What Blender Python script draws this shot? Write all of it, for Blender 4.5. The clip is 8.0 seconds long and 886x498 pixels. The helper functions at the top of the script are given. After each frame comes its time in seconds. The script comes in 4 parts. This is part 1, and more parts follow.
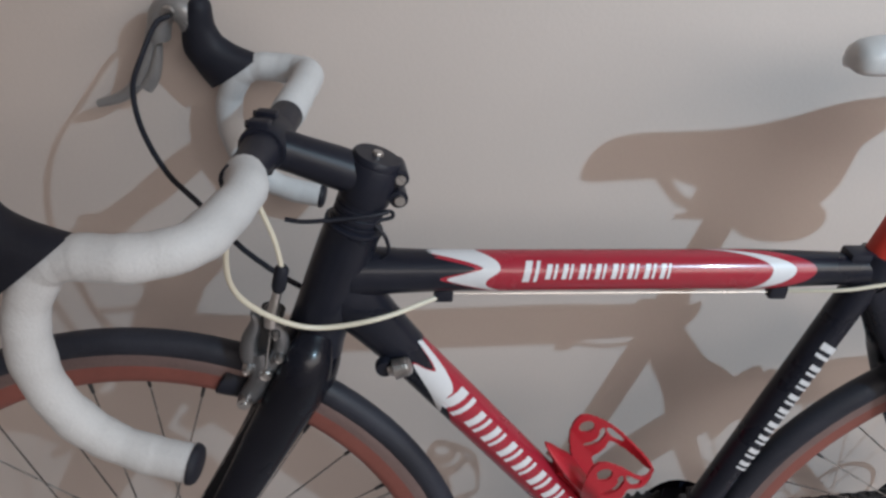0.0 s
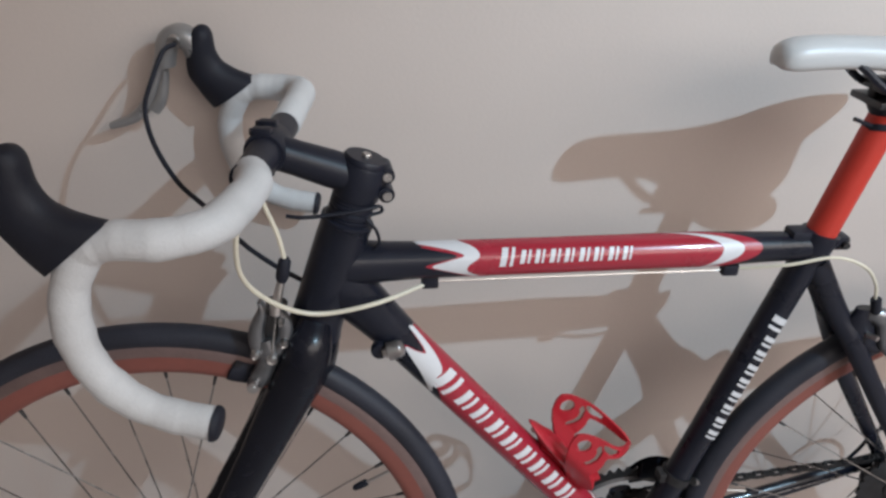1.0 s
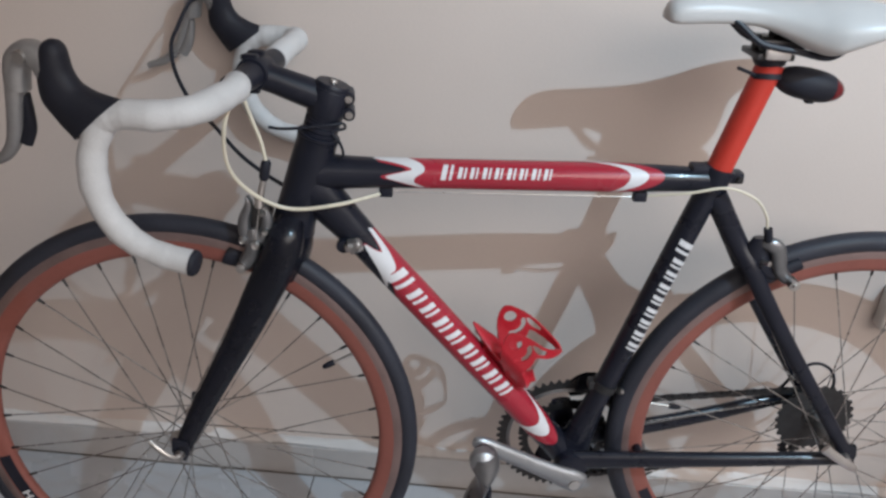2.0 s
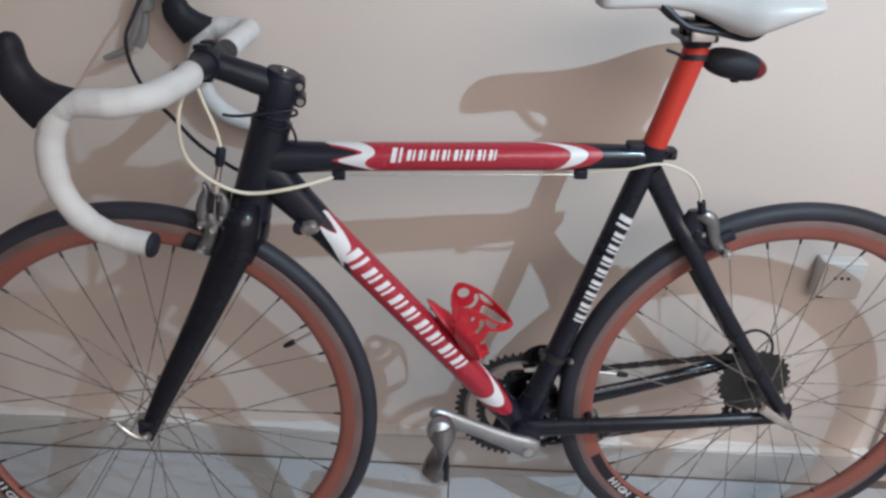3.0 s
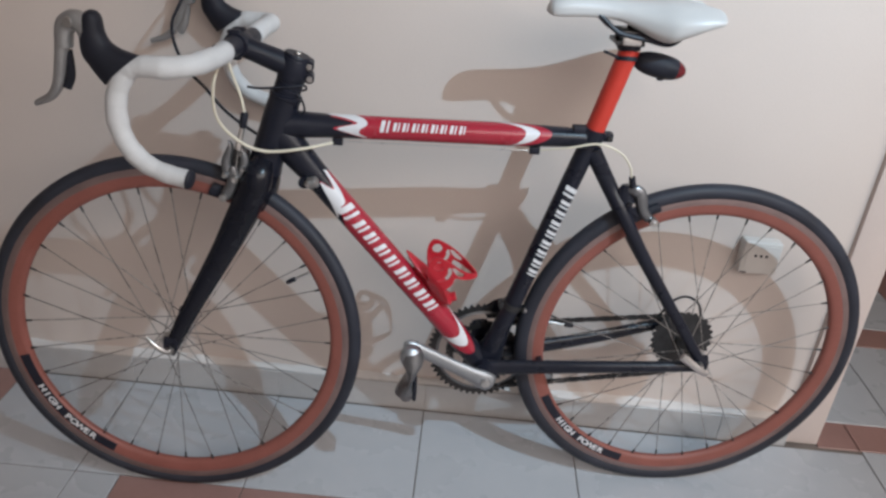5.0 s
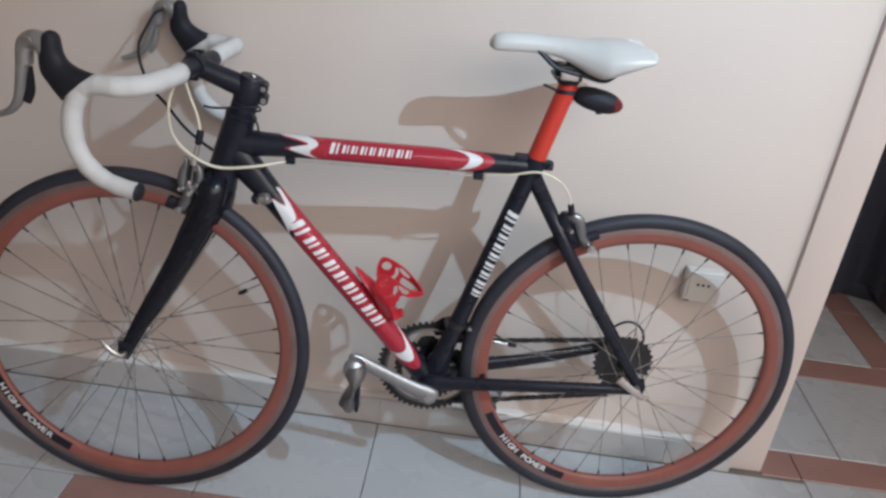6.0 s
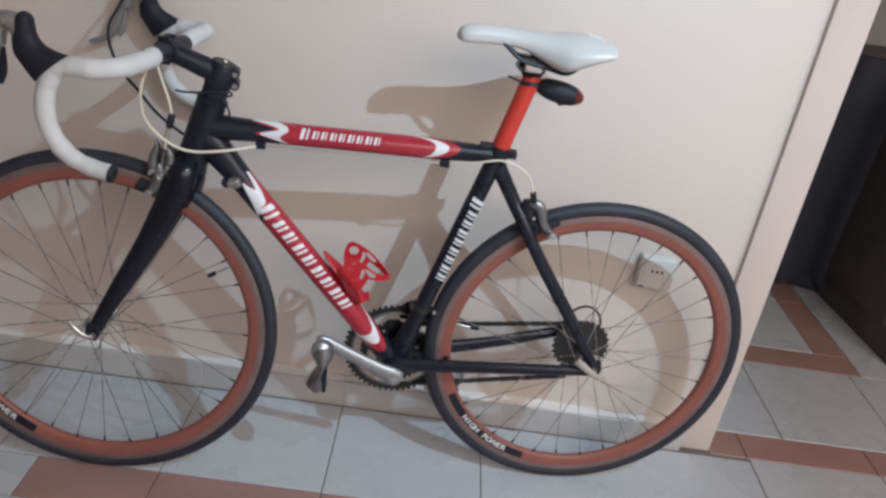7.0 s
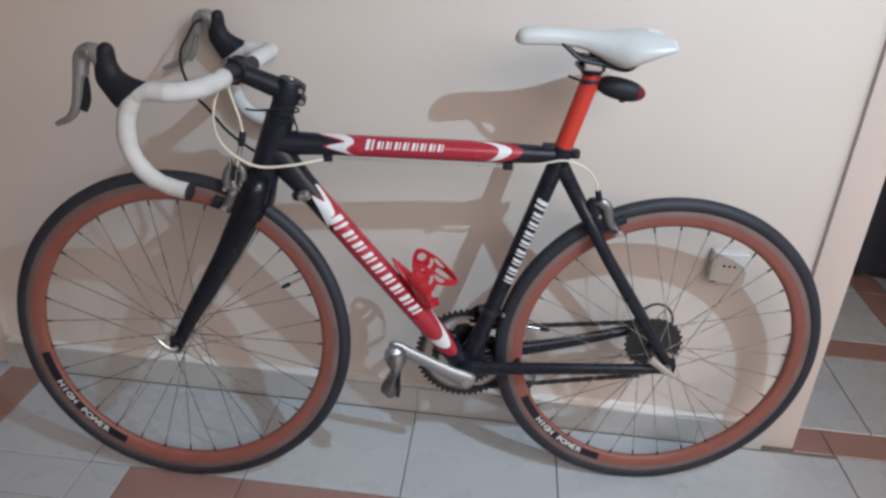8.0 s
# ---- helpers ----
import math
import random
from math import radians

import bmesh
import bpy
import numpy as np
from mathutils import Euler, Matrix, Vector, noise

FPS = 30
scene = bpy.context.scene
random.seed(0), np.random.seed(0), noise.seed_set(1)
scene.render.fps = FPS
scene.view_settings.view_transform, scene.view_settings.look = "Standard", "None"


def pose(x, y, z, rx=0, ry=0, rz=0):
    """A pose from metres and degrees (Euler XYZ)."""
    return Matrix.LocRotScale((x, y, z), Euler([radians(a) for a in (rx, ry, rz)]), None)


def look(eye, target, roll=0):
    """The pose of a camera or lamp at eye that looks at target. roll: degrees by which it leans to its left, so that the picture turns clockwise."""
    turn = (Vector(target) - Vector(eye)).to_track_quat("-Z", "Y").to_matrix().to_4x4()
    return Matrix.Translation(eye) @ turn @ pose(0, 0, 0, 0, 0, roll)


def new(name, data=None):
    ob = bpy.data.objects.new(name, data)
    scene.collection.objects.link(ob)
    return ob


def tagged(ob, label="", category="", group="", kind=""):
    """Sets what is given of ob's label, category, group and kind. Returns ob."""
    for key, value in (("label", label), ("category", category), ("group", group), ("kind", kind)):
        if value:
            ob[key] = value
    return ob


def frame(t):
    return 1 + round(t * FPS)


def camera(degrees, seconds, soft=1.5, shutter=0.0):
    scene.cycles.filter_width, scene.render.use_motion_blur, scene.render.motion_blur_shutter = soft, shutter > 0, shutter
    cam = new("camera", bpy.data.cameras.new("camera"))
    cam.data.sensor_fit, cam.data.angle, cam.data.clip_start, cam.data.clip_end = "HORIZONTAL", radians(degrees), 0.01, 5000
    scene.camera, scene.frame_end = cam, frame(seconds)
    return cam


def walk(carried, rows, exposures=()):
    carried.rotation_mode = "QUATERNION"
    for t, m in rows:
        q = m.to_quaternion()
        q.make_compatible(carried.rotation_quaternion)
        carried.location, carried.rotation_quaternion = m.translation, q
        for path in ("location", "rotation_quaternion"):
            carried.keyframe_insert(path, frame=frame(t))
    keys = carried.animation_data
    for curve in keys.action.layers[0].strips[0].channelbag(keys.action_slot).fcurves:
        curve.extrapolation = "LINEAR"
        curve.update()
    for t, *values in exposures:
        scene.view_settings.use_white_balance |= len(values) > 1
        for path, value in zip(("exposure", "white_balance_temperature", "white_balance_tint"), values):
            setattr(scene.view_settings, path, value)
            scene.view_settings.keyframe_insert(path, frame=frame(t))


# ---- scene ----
cam = camera(60.50, 8.0, soft=2.7)
PATH = [
    (0, (-0.089, -0.814, 1.121), (-0.035, 0.893, 0.079), 4.5),
    (0.5, (-0.111, -0.851, 1.126), (-0.029, 0.881, 0.129), 2.0),
    (1, (-0.084, -0.905, 1.128), (-0.008, 0.843, 0.159), 2.6),
    (1.5, (-0.003, -1.001, 1.126), (-0.027, 0.747, 0.155), 4.6),
    (1.7, (0.038, -1.062, 1.110), (-0.067, 0.700, 0.169), 3.4),
    (2.8, (0.073, -1.156, 1.136), (0.047, 0.589, 0.159), 1.0),
    (3, (0.086, -1.167, 1.121), (0.072, 0.588, 0.161), 2.6),
    (3.5, (0.162, -1.260, 1.108), (0.027, 0.489, 0.149), 3.4),
    (4, (0.187, -1.352, 1.133), (-0.062, 0.413, 0.227), 2.0),
    (4.5, (0.152, -1.387, 1.143), (0.014, 0.403, 0.261), 1.5),
    (5, (0.147, -1.420, 1.151), (0.113, 0.354, 0.227), 5.0),
    (5.2, (0.189, -1.432, 1.167), (0.137, 0.333, 0.229), 5.5),
    (6.3, (0.254, -1.469, 1.188), (0.236, 0.334, 0.321), 8.0),
    (6.5, (0.228, -1.474, 1.187), (0.253, 0.320, 0.303), 8.6),
    (7, (0.239, -1.509, 1.193), (0.302, 0.284, 0.307), 9.0),
    (7.5, (0.241, -1.516, 1.199), (0.208, 0.283, 0.327), 5.2),
    (8, (0.234, -1.526, 1.190), (0.128, 0.266, 0.308), 4.2),
]
walk(cam, [(t, look(eye, target, roll)) for t, eye, target, roll in PATH],
     [(0, -0.20), (0.5, -0.05), (1.5, -0.08), (3, 0.0), (8, 0.0)])

# bicycle plane: origin on the floor, u rearward, w towards the wall, v up the leaning plane
LEAN_TAN, YAW_TAN, BASE_Y = 0.0194, 0.1010, -0.2286
axis_u = Vector((1, YAW_TAN, 0)).normalized()
axis_w = Vector((-YAW_TAN, 1, -LEAN_TAN)).normalized()
axis_v = axis_u.cross(axis_w).normalized()
BIKE = Matrix.Translation((0, BASE_Y, 0)) @ Matrix((axis_u, axis_w, axis_v)).transposed().to_4x4()

# ---- world and lamps ----
world = bpy.data.worlds.new("world")
world.use_nodes = True
world.node_tree.nodes["Background"].inputs[0].default_value = (0.75, 0.72, 0.70, 1)
world.node_tree.nodes["Background"].inputs[1].default_value = 0.02
scene.world = world


def lamp(name, kind, place, power, colour, size, target=None):
    data = bpy.data.lights.new(name, kind)
    data.energy, data.color = power, colour
    if kind == "AREA":
        data.shape, data.size = "DISK", size
    else:
        data.shadow_soft_size = size
    if kind == "SPOT":
        data.spot_size, data.spot_blend = radians(57), 1.0
    ob = new(name, data)
    ob.matrix_world = look(place, target) if target else pose(*place)
    return ob


lamp("room_lamp", "SPOT", (1.22, -1.40, 2.16), 117.0, (0.60, 0.90, 1.13), 0.016, (0.34, 0.0, 0.62))
# Broad fill added to stand in for bounced ambient light, with no fixture.
lamp("ceiling_lamp", "AREA", (1.90, -2.3, 2.5), 180.0, (1.0, 0.908, 0.850), 3.8, (1.25, -1.4, 0))


# ---- materials ----
def mat(name, colour, rough=0.5, metal=0.0, vary=0.12, scale=12.0, fine=180.0, bump=0.05, coat=0.0, rand=0.0, spec=0.5):
    """A surface with a broad and a fine variation in colour and roughness, and a fine relief."""
    m = bpy.data.materials.new(name)
    m.use_nodes = True
    nt = m.node_tree
    b = nt.nodes["Principled BSDF"]
    b.inputs["Metallic"].default_value = metal
    b.inputs["Specular IOR Level"].default_value = spec
    b.inputs["Coat Weight"].default_value = coat
    b.inputs["Coat Roughness"].default_value = 0.08
    tc = nt.nodes.new("ShaderNodeTexCoord")
    n1 = nt.nodes.new("ShaderNodeTexNoise")
    n2 = nt.nodes.new("ShaderNodeTexNoise")
    n1.inputs["Scale"].default_value, n1.inputs["Detail"].default_value = scale, 5
    n2.inputs["Scale"].default_value, n2.inputs["Detail"].default_value = fine, 3
    for n in (n1, n2):
        nt.links.new(tc.outputs["Object"], n.inputs["Vector"])
    add = nt.nodes.new("ShaderNodeMath")
    add.operation = "ADD"
    nt.links.new(n1.outputs[0], add.inputs[0])
    half = nt.nodes.new("ShaderNodeMath")
    half.operation = "MULTIPLY"
    half.inputs[1].default_value = 0.4
    nt.links.new(n2.outputs[0], half.inputs[0])
    nt.links.new(half.outputs[0], add.inputs[1])
    last = add.outputs[0]
    if rand:
        info = nt.nodes.new("ShaderNodeObjectInfo")
        mul = nt.nodes.new("ShaderNodeMath")
        mul.operation = "MULTIPLY_ADD"
        mul.inputs[1].default_value = rand
        nt.links.new(info.outputs["Random"], mul.inputs[0])
        nt.links.new(last, mul.inputs[2])
        last = mul.outputs[0]
    ramp = nt.nodes.new("ShaderNodeMapRange")
    ramp.inputs[1].default_value, ramp.inputs[2].default_value = 0.35, 1.05 + rand
    ramp.inputs[3].default_value, ramp.inputs[4].default_value = 1 - vary, 1 + vary
    nt.links.new(last, ramp.inputs[0])
    mix = nt.nodes.new("ShaderNodeVectorMath")
    mix.operation = "SCALE"
    mix.inputs[0].default_value = colour
    nt.links.new(ramp.outputs[0], mix.inputs["Scale"])
    nt.links.new(mix.outputs[0], b.inputs["Base Color"])
    r = nt.nodes.new("ShaderNodeMapRange")
    r.inputs[1].default_value, r.inputs[2].default_value = 0.3, 0.7
    r.inputs[3].default_value, r.inputs[4].default_value = max(rough - 0.07, 0.03), min(rough + 0.07, 1)
    nt.links.new(n1.outputs[0], r.inputs[0])
    nt.links.new(r.outputs[0], b.inputs["Roughness"])
    if bump:
        bp = nt.nodes.new("ShaderNodeBump")
        bp.inputs["Strength"].default_value, bp.inputs["Distance"].default_value = bump, 0.002
        nt.links.new(n2.outputs[0], bp.inputs["Height"])
        nt.links.new(bp.outputs[0], b.inputs["Normal"])
    return m


PAINT_WALL = mat("wall_paint", (0.612, 0.534, 0.490), 0.6, vary=0.05, scale=2.5, fine=220, bump=0.12)
PAINT_CASING = mat("casing_paint", (0.60, 0.508, 0.468), 0.5, vary=0.05, scale=4, fine=160, bump=0.08)
PAINT_LILAC = mat("lilac_paint", (0.27, 0.225, 0.275), 0.6, vary=0.05, scale=3)
PAINT_CEILING = mat("ceiling_paint", (0.75, 0.72, 0.69), 0.8, vary=0.04, scale=3)
TILE_WHITE = mat("pale_tile", (0.425, 0.440, 0.466), 0.28, vary=0.055, scale=7, fine=60, bump=0.0, rand=0.25)
TILE_RED = mat("terracotta_tile", (0.305, 0.178, 0.158), 0.33, vary=0.14, scale=9, fine=70, bump=0.02, rand=0.25)
GROUT = mat("grout", (0.15, 0.125, 0.11), 0.9, vary=0.3, scale=20)
SKIRT = mat("skirting_tile", (0.44, 0.425, 0.42), 0.35, vary=0.08, scale=8, fine=70, bump=0.01)
BLACK_PAINT = mat("black_frame_paint", (0.0100, 0.0112, 0.0188), 0.30, vary=0.3, scale=20, bump=0.01, coat=0.12, spec=0.25)
BLACK_CARBON = mat("black_fork_paint", (0.0068, 0.0073, 0.0120), 0.24, vary=0.3, scale=20, bump=0.01, coat=0.12, spec=0.22)
BLACK_MATT = mat("matt_black_metal", (0.0120, 0.0131, 0.0215), 0.40, vary=0.25, scale=25, bump=0.02, spec=0.28)
RUBBER = mat("black_rubber", (0.0115, 0.0125, 0.0200), 0.6, spec=0.3, vary=0.25, scale=40, fine=500, bump=0.1)
TYRE_RUBBER = mat("tyre_rubber", (0.0215, 0.0228, 0.0320), 0.55, spec=0.35, vary=0.5, scale=11, fine=350, bump=0.12)
BRAKE_TRACK = mat("worn_brake_track", (0.235, 0.165, 0.155), 0.45, 0.6, vary=0.25, scale=16, fine=350, bump=0.05)
ROOM_PAINT = mat("off_white_paint", (0.66, 0.635, 0.62), 0.7, vary=0.05, scale=3)
RED_PAINT = mat("red_frame_paint", (0.345, 0.018, 0.036), 0.28, vary=0.08, scale=10, bump=0.005, coat=0.35, spec=0.4)
RED_RIM = mat("red_rim", (0.228, 0.076, 0.060), 0.48, vary=0.16, scale=14, bump=0.02, spec=0.4)
RED_POST = mat("red_seatpost", (0.50, 0.040, 0.026), 0.42, vary=0.1, scale=30, bump=0.02, spec=0.35)
RED_PLASTIC = mat("red_cage_plastic", (0.44, 0.016, 0.028), 0.36, vary=0.1, scale=20, bump=0.01, spec=0.4)
RED_LENS = mat("red_lens", (0.13, 0.010, 0.014), 0.12, vary=0.1, scale=20, bump=0.0)
WHITE_DECAL = mat("white_decal", (0.64, 0.635, 0.65), 0.35, vary=0.05, scale=30, bump=0.0)
WHITE_TAPE = mat("white_bar_tape", (0.575, 0.575, 0.580), 0.62, vary=0.09, scale=22, fine=420, bump=0.25)
WHITE_VINYL = mat("white_saddle_vinyl", (0.520, 0.518, 0.516), 0.34, vary=0.05, scale=14, fine=500, bump=0.04)
CREAM = mat("cream_housing", (0.66, 0.60, 0.48), 0.45, vary=0.12, scale=30)
STEEL = mat("steel", (0.50, 0.49, 0.48), 0.32, 1.0, vary=0.2, scale=40, bump=0.02)
SPOKE_STEEL = mat("spoke_steel", (0.40, 0.385, 0.375), 0.26, 1.0, vary=0.3, scale=30, bump=0.0)
ALU = mat("brushed_aluminium", (0.62, 0.60, 0.59), 0.35, 1.0, vary=0.14, scale=30, fine=300, bump=0.05)
CRANK_METAL = mat("scuffed_crank_metal", (0.35, 0.36, 0.378), 0.42, 0.85, vary=0.18, scale=28, fine=260, bump=0.05)
DARK_GREY = mat("dark_grey_metal", (0.058, 0.057, 0.060), 0.38, 0.6, vary=0.2, scale=40, bump=0.02)
GREY_LEVER = mat("grey_lever_metal", (0.33, 0.325, 0.325), 0.34, 0.6, vary=0.15, scale=30, bump=0.02)
BRAKE_GREY = mat("cast_brake_grey", (0.21, 0.21, 0.218), 0.33, 0.8, vary=0.2, scale=35, bump=0.03)
DARK_STEEL = mat("dark_greasy_steel", (0.050, 0.049, 0.051), 0.5, 0.7, vary=0.35, scale=60, bump=0.05)
OUTLET_WHITE = mat("white_plastic", (0.63, 0.60, 0.57), 0.4, vary=0.04, scale=20, bump=0.0)
DARK_WOOD = mat("dark_wood", (0.095, 0.078, 0.078), 0.45, vary=0.3, scale=9, fine=90, bump=0.1)
DARK_CLOTH = mat("dark_cloth", (0.030, 0.032, 0.046), 0.9, vary=0.3, scale=15, fine=300, bump=0.2)


# ---- shape helpers ----
def thing(name, label, category, m=None, group="", kind=""):
    ob = tagged(new(name), label, category, group, kind)
    ob.empty_display_size = 0.05
    if m is not None:
        ob.matrix_world = m
    return ob


def part(name, bm, material, parent=None, label="", smooth=True, at=None):
    """Links a bmesh as one mesh object under a thing or a part."""
    me = bpy.data.meshes.new(name)
    bmesh.ops.recalc_face_normals(bm, faces=bm.faces)
    bm.to_mesh(me)
    bm.free()
    for m in (material if isinstance(material, (list, tuple)) else [material]):
        me.materials.append(m)
    if smooth:
        me.shade_smooth()
        try:
            me.set_sharp_from_angle(angle=radians(38))
        except AttributeError:
            pass
    ob = new(name, me)
    ob.parent = parent
    if at is not None:
        ob.matrix_basis = at
    if label:
        ob["label"] = label
    return ob


def again(ob, parent, m):
    """Another object on the same mesh."""
    o = new(ob.name.split(".")[0], ob.data)
    o.parent = parent
    o.matrix_basis = m
    return o


def box(bm, x0, x1, y0, y1, z0, z1, bevel=0.0, seg=2):
    out = bmesh.ops.create_cube(bm, size=1.0)
    vs = out["verts"]
    for v in vs:
        v.co = Vector((x0 + (v.co.x + 0.5) * (x1 - x0), y0 + (v.co.y + 0.5) * (y1 - y0), z0 + (v.co.z + 0.5) * (z1 - z0)))
    if bevel:
        es = {e for v in vs for e in v.link_edges}
        bmesh.ops.bevel(bm, geom=list(es), offset=bevel, segments=seg, profile=0.6, affect="EDGES")


def path(points, n=40):
    """A smooth curve through the points (Catmull-Rom), in n steps."""
    p = [Vector(q) for q in points]
    p = [2 * p[0] - p[1]] + p + [2 * p[-1] - p[-2]]
    out, spans = [], len(p) - 3
    for i in range(n + 1):
        t = i / n * spans
        k = min(int(t), spans - 1)
        f = t - k
        a, b, c, d = p[k:k + 4]
        out.append(0.5 * (2 * b + (c - a) * f + (2 * a - 5 * b + 4 * c - d) * f * f + (3 * b - a - 3 * c + d) * f ** 3))
    return out


def sweep(bm, pts, radius, seg=12, side=None, caps=True):
    """A tube along pts. radius: a number, or a function of 0..1 that gives r or (r across, r along side)."""
    pts = [Vector(p) for p in pts]
    n = len(pts)
    tang = [(pts[min(i + 1, n - 1)] - pts[max(i - 1, 0)]).normalized() for i in range(n)]
    ref = Vector(side) if side else (Vector((0, 1, 0)) if abs(tang[0].y) < 0.9 else Vector((1, 0, 0)))
    rings = []
    for i in range(n):
        a = (ref - tang[i] * ref.dot(tang[i])).normalized()
        if not side:
            ref = a
        b = tang[i].cross(a)
        r = radius(i / (n - 1)) if callable(radius) else radius
        ra, rb = r if isinstance(r, (tuple, list)) else (r, r)
        rings.append([bm.verts.new(pts[i] + a * ra * math.cos(q) + b * rb * math.sin(q)) for q in (2 * math.pi * k / seg for k in range(seg))])
    for i in range(n - 1):
        for k in range(seg):
            bm.faces.new((rings[i][k], rings[i][(k + 1) % seg], rings[i + 1][(k + 1) % seg], rings[i + 1][k]))
    if caps:
        bm.faces.new(rings[0][::-1])
        bm.faces.new(rings[-1])
    return rings


def lathe(bm, profile, seg=24, closed=False, m=None, arc=None):
    """profile: (radius, y) pairs, turned round the y axis."""
    rings = []
    total = arc or 2 * math.pi
    count = seg if arc is None else seg + 1
    for k in range(count):
        q = total * k / seg
        ring = [Vector((r * math.cos(q), y, r * math.sin(q))) for r, y in profile]
        rings.append([bm.verts.new(m @ p if m else p) for p in ring])
    np_ = len(profile)
    for k in range(count if arc is None else seg):
        a, b = rings[k], rings[(k + 1) % count]
        for i in range(np_ if closed else np_ - 1):
            j = (i + 1) % np_
            try:
                bm.faces.new((a[i], a[j], b[j], b[i]))
            except ValueError:
                pass
    if not closed and arc is None:
        for i in (0, np_ - 1):
            if profile[i][0] > 1e-6:
                try:
                    bm.faces.new([rings[k][i] for k in range(count)])
                except ValueError:
                    pass
    return rings


def rod(bm, a, b, r, seg=12, r2=None):
    a, b = Vector(a), Vector(b)
    sweep(bm, [a, b], (lambda f: r + (r2 - r) * f) if r2 is not None else r, seg)


def prism(bm, outline, depth, m):
    """A flat outline (x, z) with a thickness along y, both faces closed."""
    f = [bm.verts.new(m @ Vector((x, -depth / 2, z))) for x, z in outline]
    g = [bm.verts.new(m @ Vector((x, depth / 2, z))) for x, z in outline]
    bm.faces.new(f)
    bm.faces.new(g[::-1])
    for i in range(len(outline)):
        j = (i + 1) % len(outline)
        bm.faces.new((f[j], f[i], g[i], g[j]))


def curve(table, x):
    """A smooth curve through (x, y) pairs; or a function of x."""
    if callable(table):
        return table(x)
    n = len(table)
    x = min(max(x, table[0][0]), table[-1][0])
    k = next(i for i in range(n - 1) if x <= table[i + 1][0])
    (x0, y0), (x1, y1) = table[k], table[k + 1]
    slope = lambda i: (table[min(i + 1, n - 1)][1] - table[max(i - 1, 0)][1]) / (table[min(i + 1, n - 1)][0] - table[max(i - 1, 0)][0])
    d, t = x1 - x0, (x - x0) / (x1 - x0)
    return (2 * t ** 3 - 3 * t * t + 1) * y0 + (t ** 3 - 2 * t * t + t) * d * slope(k) + (3 * t * t - 2 * t ** 3) * y1 + (t ** 3 - t * t) * d * slope(k + 1)



# ---- the setting ----
WALL_L, WALL_R = -1.003, 1.025      # ends of the wall, with their casings
CAS_L, CAS_R = -0.938, 0.947       # inner edges of the casings
TILE = 0.339
TX, TY = 0.1085, 0.022            # one corner of the tile grid
HIGH = 2.6


def slab(name, material, x0, x1, y0, y1, z0, z1, label, category, bevel=0.0):
    bm = bmesh.new()
    box(bm, x0, x1, y0, y1, z0, z1, bevel)
    return tagged(part(name, bm, material, None, smooth=bevel > 0), label, category, kind="structure")


slab("floor", GROUT, -3.2, 4.2, -4.2, 4.2, -0.12, -0.003, "dark grout bed under a floor of pale tiles", "floor")
slab("ceiling", PAINT_CEILING, -3.2, 4.2, -4.2, 4.2, HIGH, HIGH + 0.1, "plain off-white painted ceiling", "ceiling")
slab("wall_north", PAINT_WALL, CAS_L, CAS_R, 0.0, 0.12, 0.0, HIGH, "beige painted wall behind the bicycle", "wall")
slab("trim_east", PAINT_CASING, CAS_R, WALL_R, -0.012, 0.132, 0.0, HIGH, "pale beige door casing at the wall's end", "door casing", 0.004)
slab("trim_west", PAINT_CASING, WALL_L, CAS_L, -0.012, 0.132, 0.0, HIGH, "pale beige door casing at the wall's other end", "door casing", 0.006)
slab("wall_far_west", PAINT_LILAC, -3.2, WALL_L, 0.07, 0.13, 0.0, HIGH, "lilac painted wall beyond the door casing", "wall")
slab("baseboard_west", TILE_RED, -3.2, WALL_L, 0.058, 0.07, 0.0, 0.065, "terracotta skirting along the lilac wall", "skirting", 0.003)
slab("wall_back", ROOM_PAINT, -3.2, 4.2, -4.3, -4.2, 0.0, HIGH, "plain beige wall behind the camera", "wall")
slab("wall_east", ROOM_PAINT, 4.2, 4.3, -4.2, 4.2, 0.0, HIGH, "plain beige end wall", "wall")
slab("wall_west", ROOM_PAINT, -3.3, -3.2, -4.2, 4.2, 0.0, HIGH, "plain beige end wall", "wall")
slab("wall_far_north", ROOM_PAINT, -3.2, 4.2, 4.2, 4.3, 0.0, HIGH, "plain far wall of the next room", "wall")


# ---- the bicycle ----
WHEEL_R, HUB_V = 0.334, 0.334
FRONT_U, REAR_U = -0.3485, 0.6143
FRONT_W = -0.027  # the steered front axle stands off the frame's plane
BB = Vector((0.2243, 0, 0.2739))


def P(u, v, w=0.0):
    """A point of the bicycle: rearward, up its plane, towards the wall."""
    return Vector((u, w, v))


def head_at(v):
    return P(-0.1528 + (v - 0.7757) * 0.296, v)


bicycle = thing("bicycle", "black and red road bicycle leaning against a beige wall", "bicycle", BIKE)


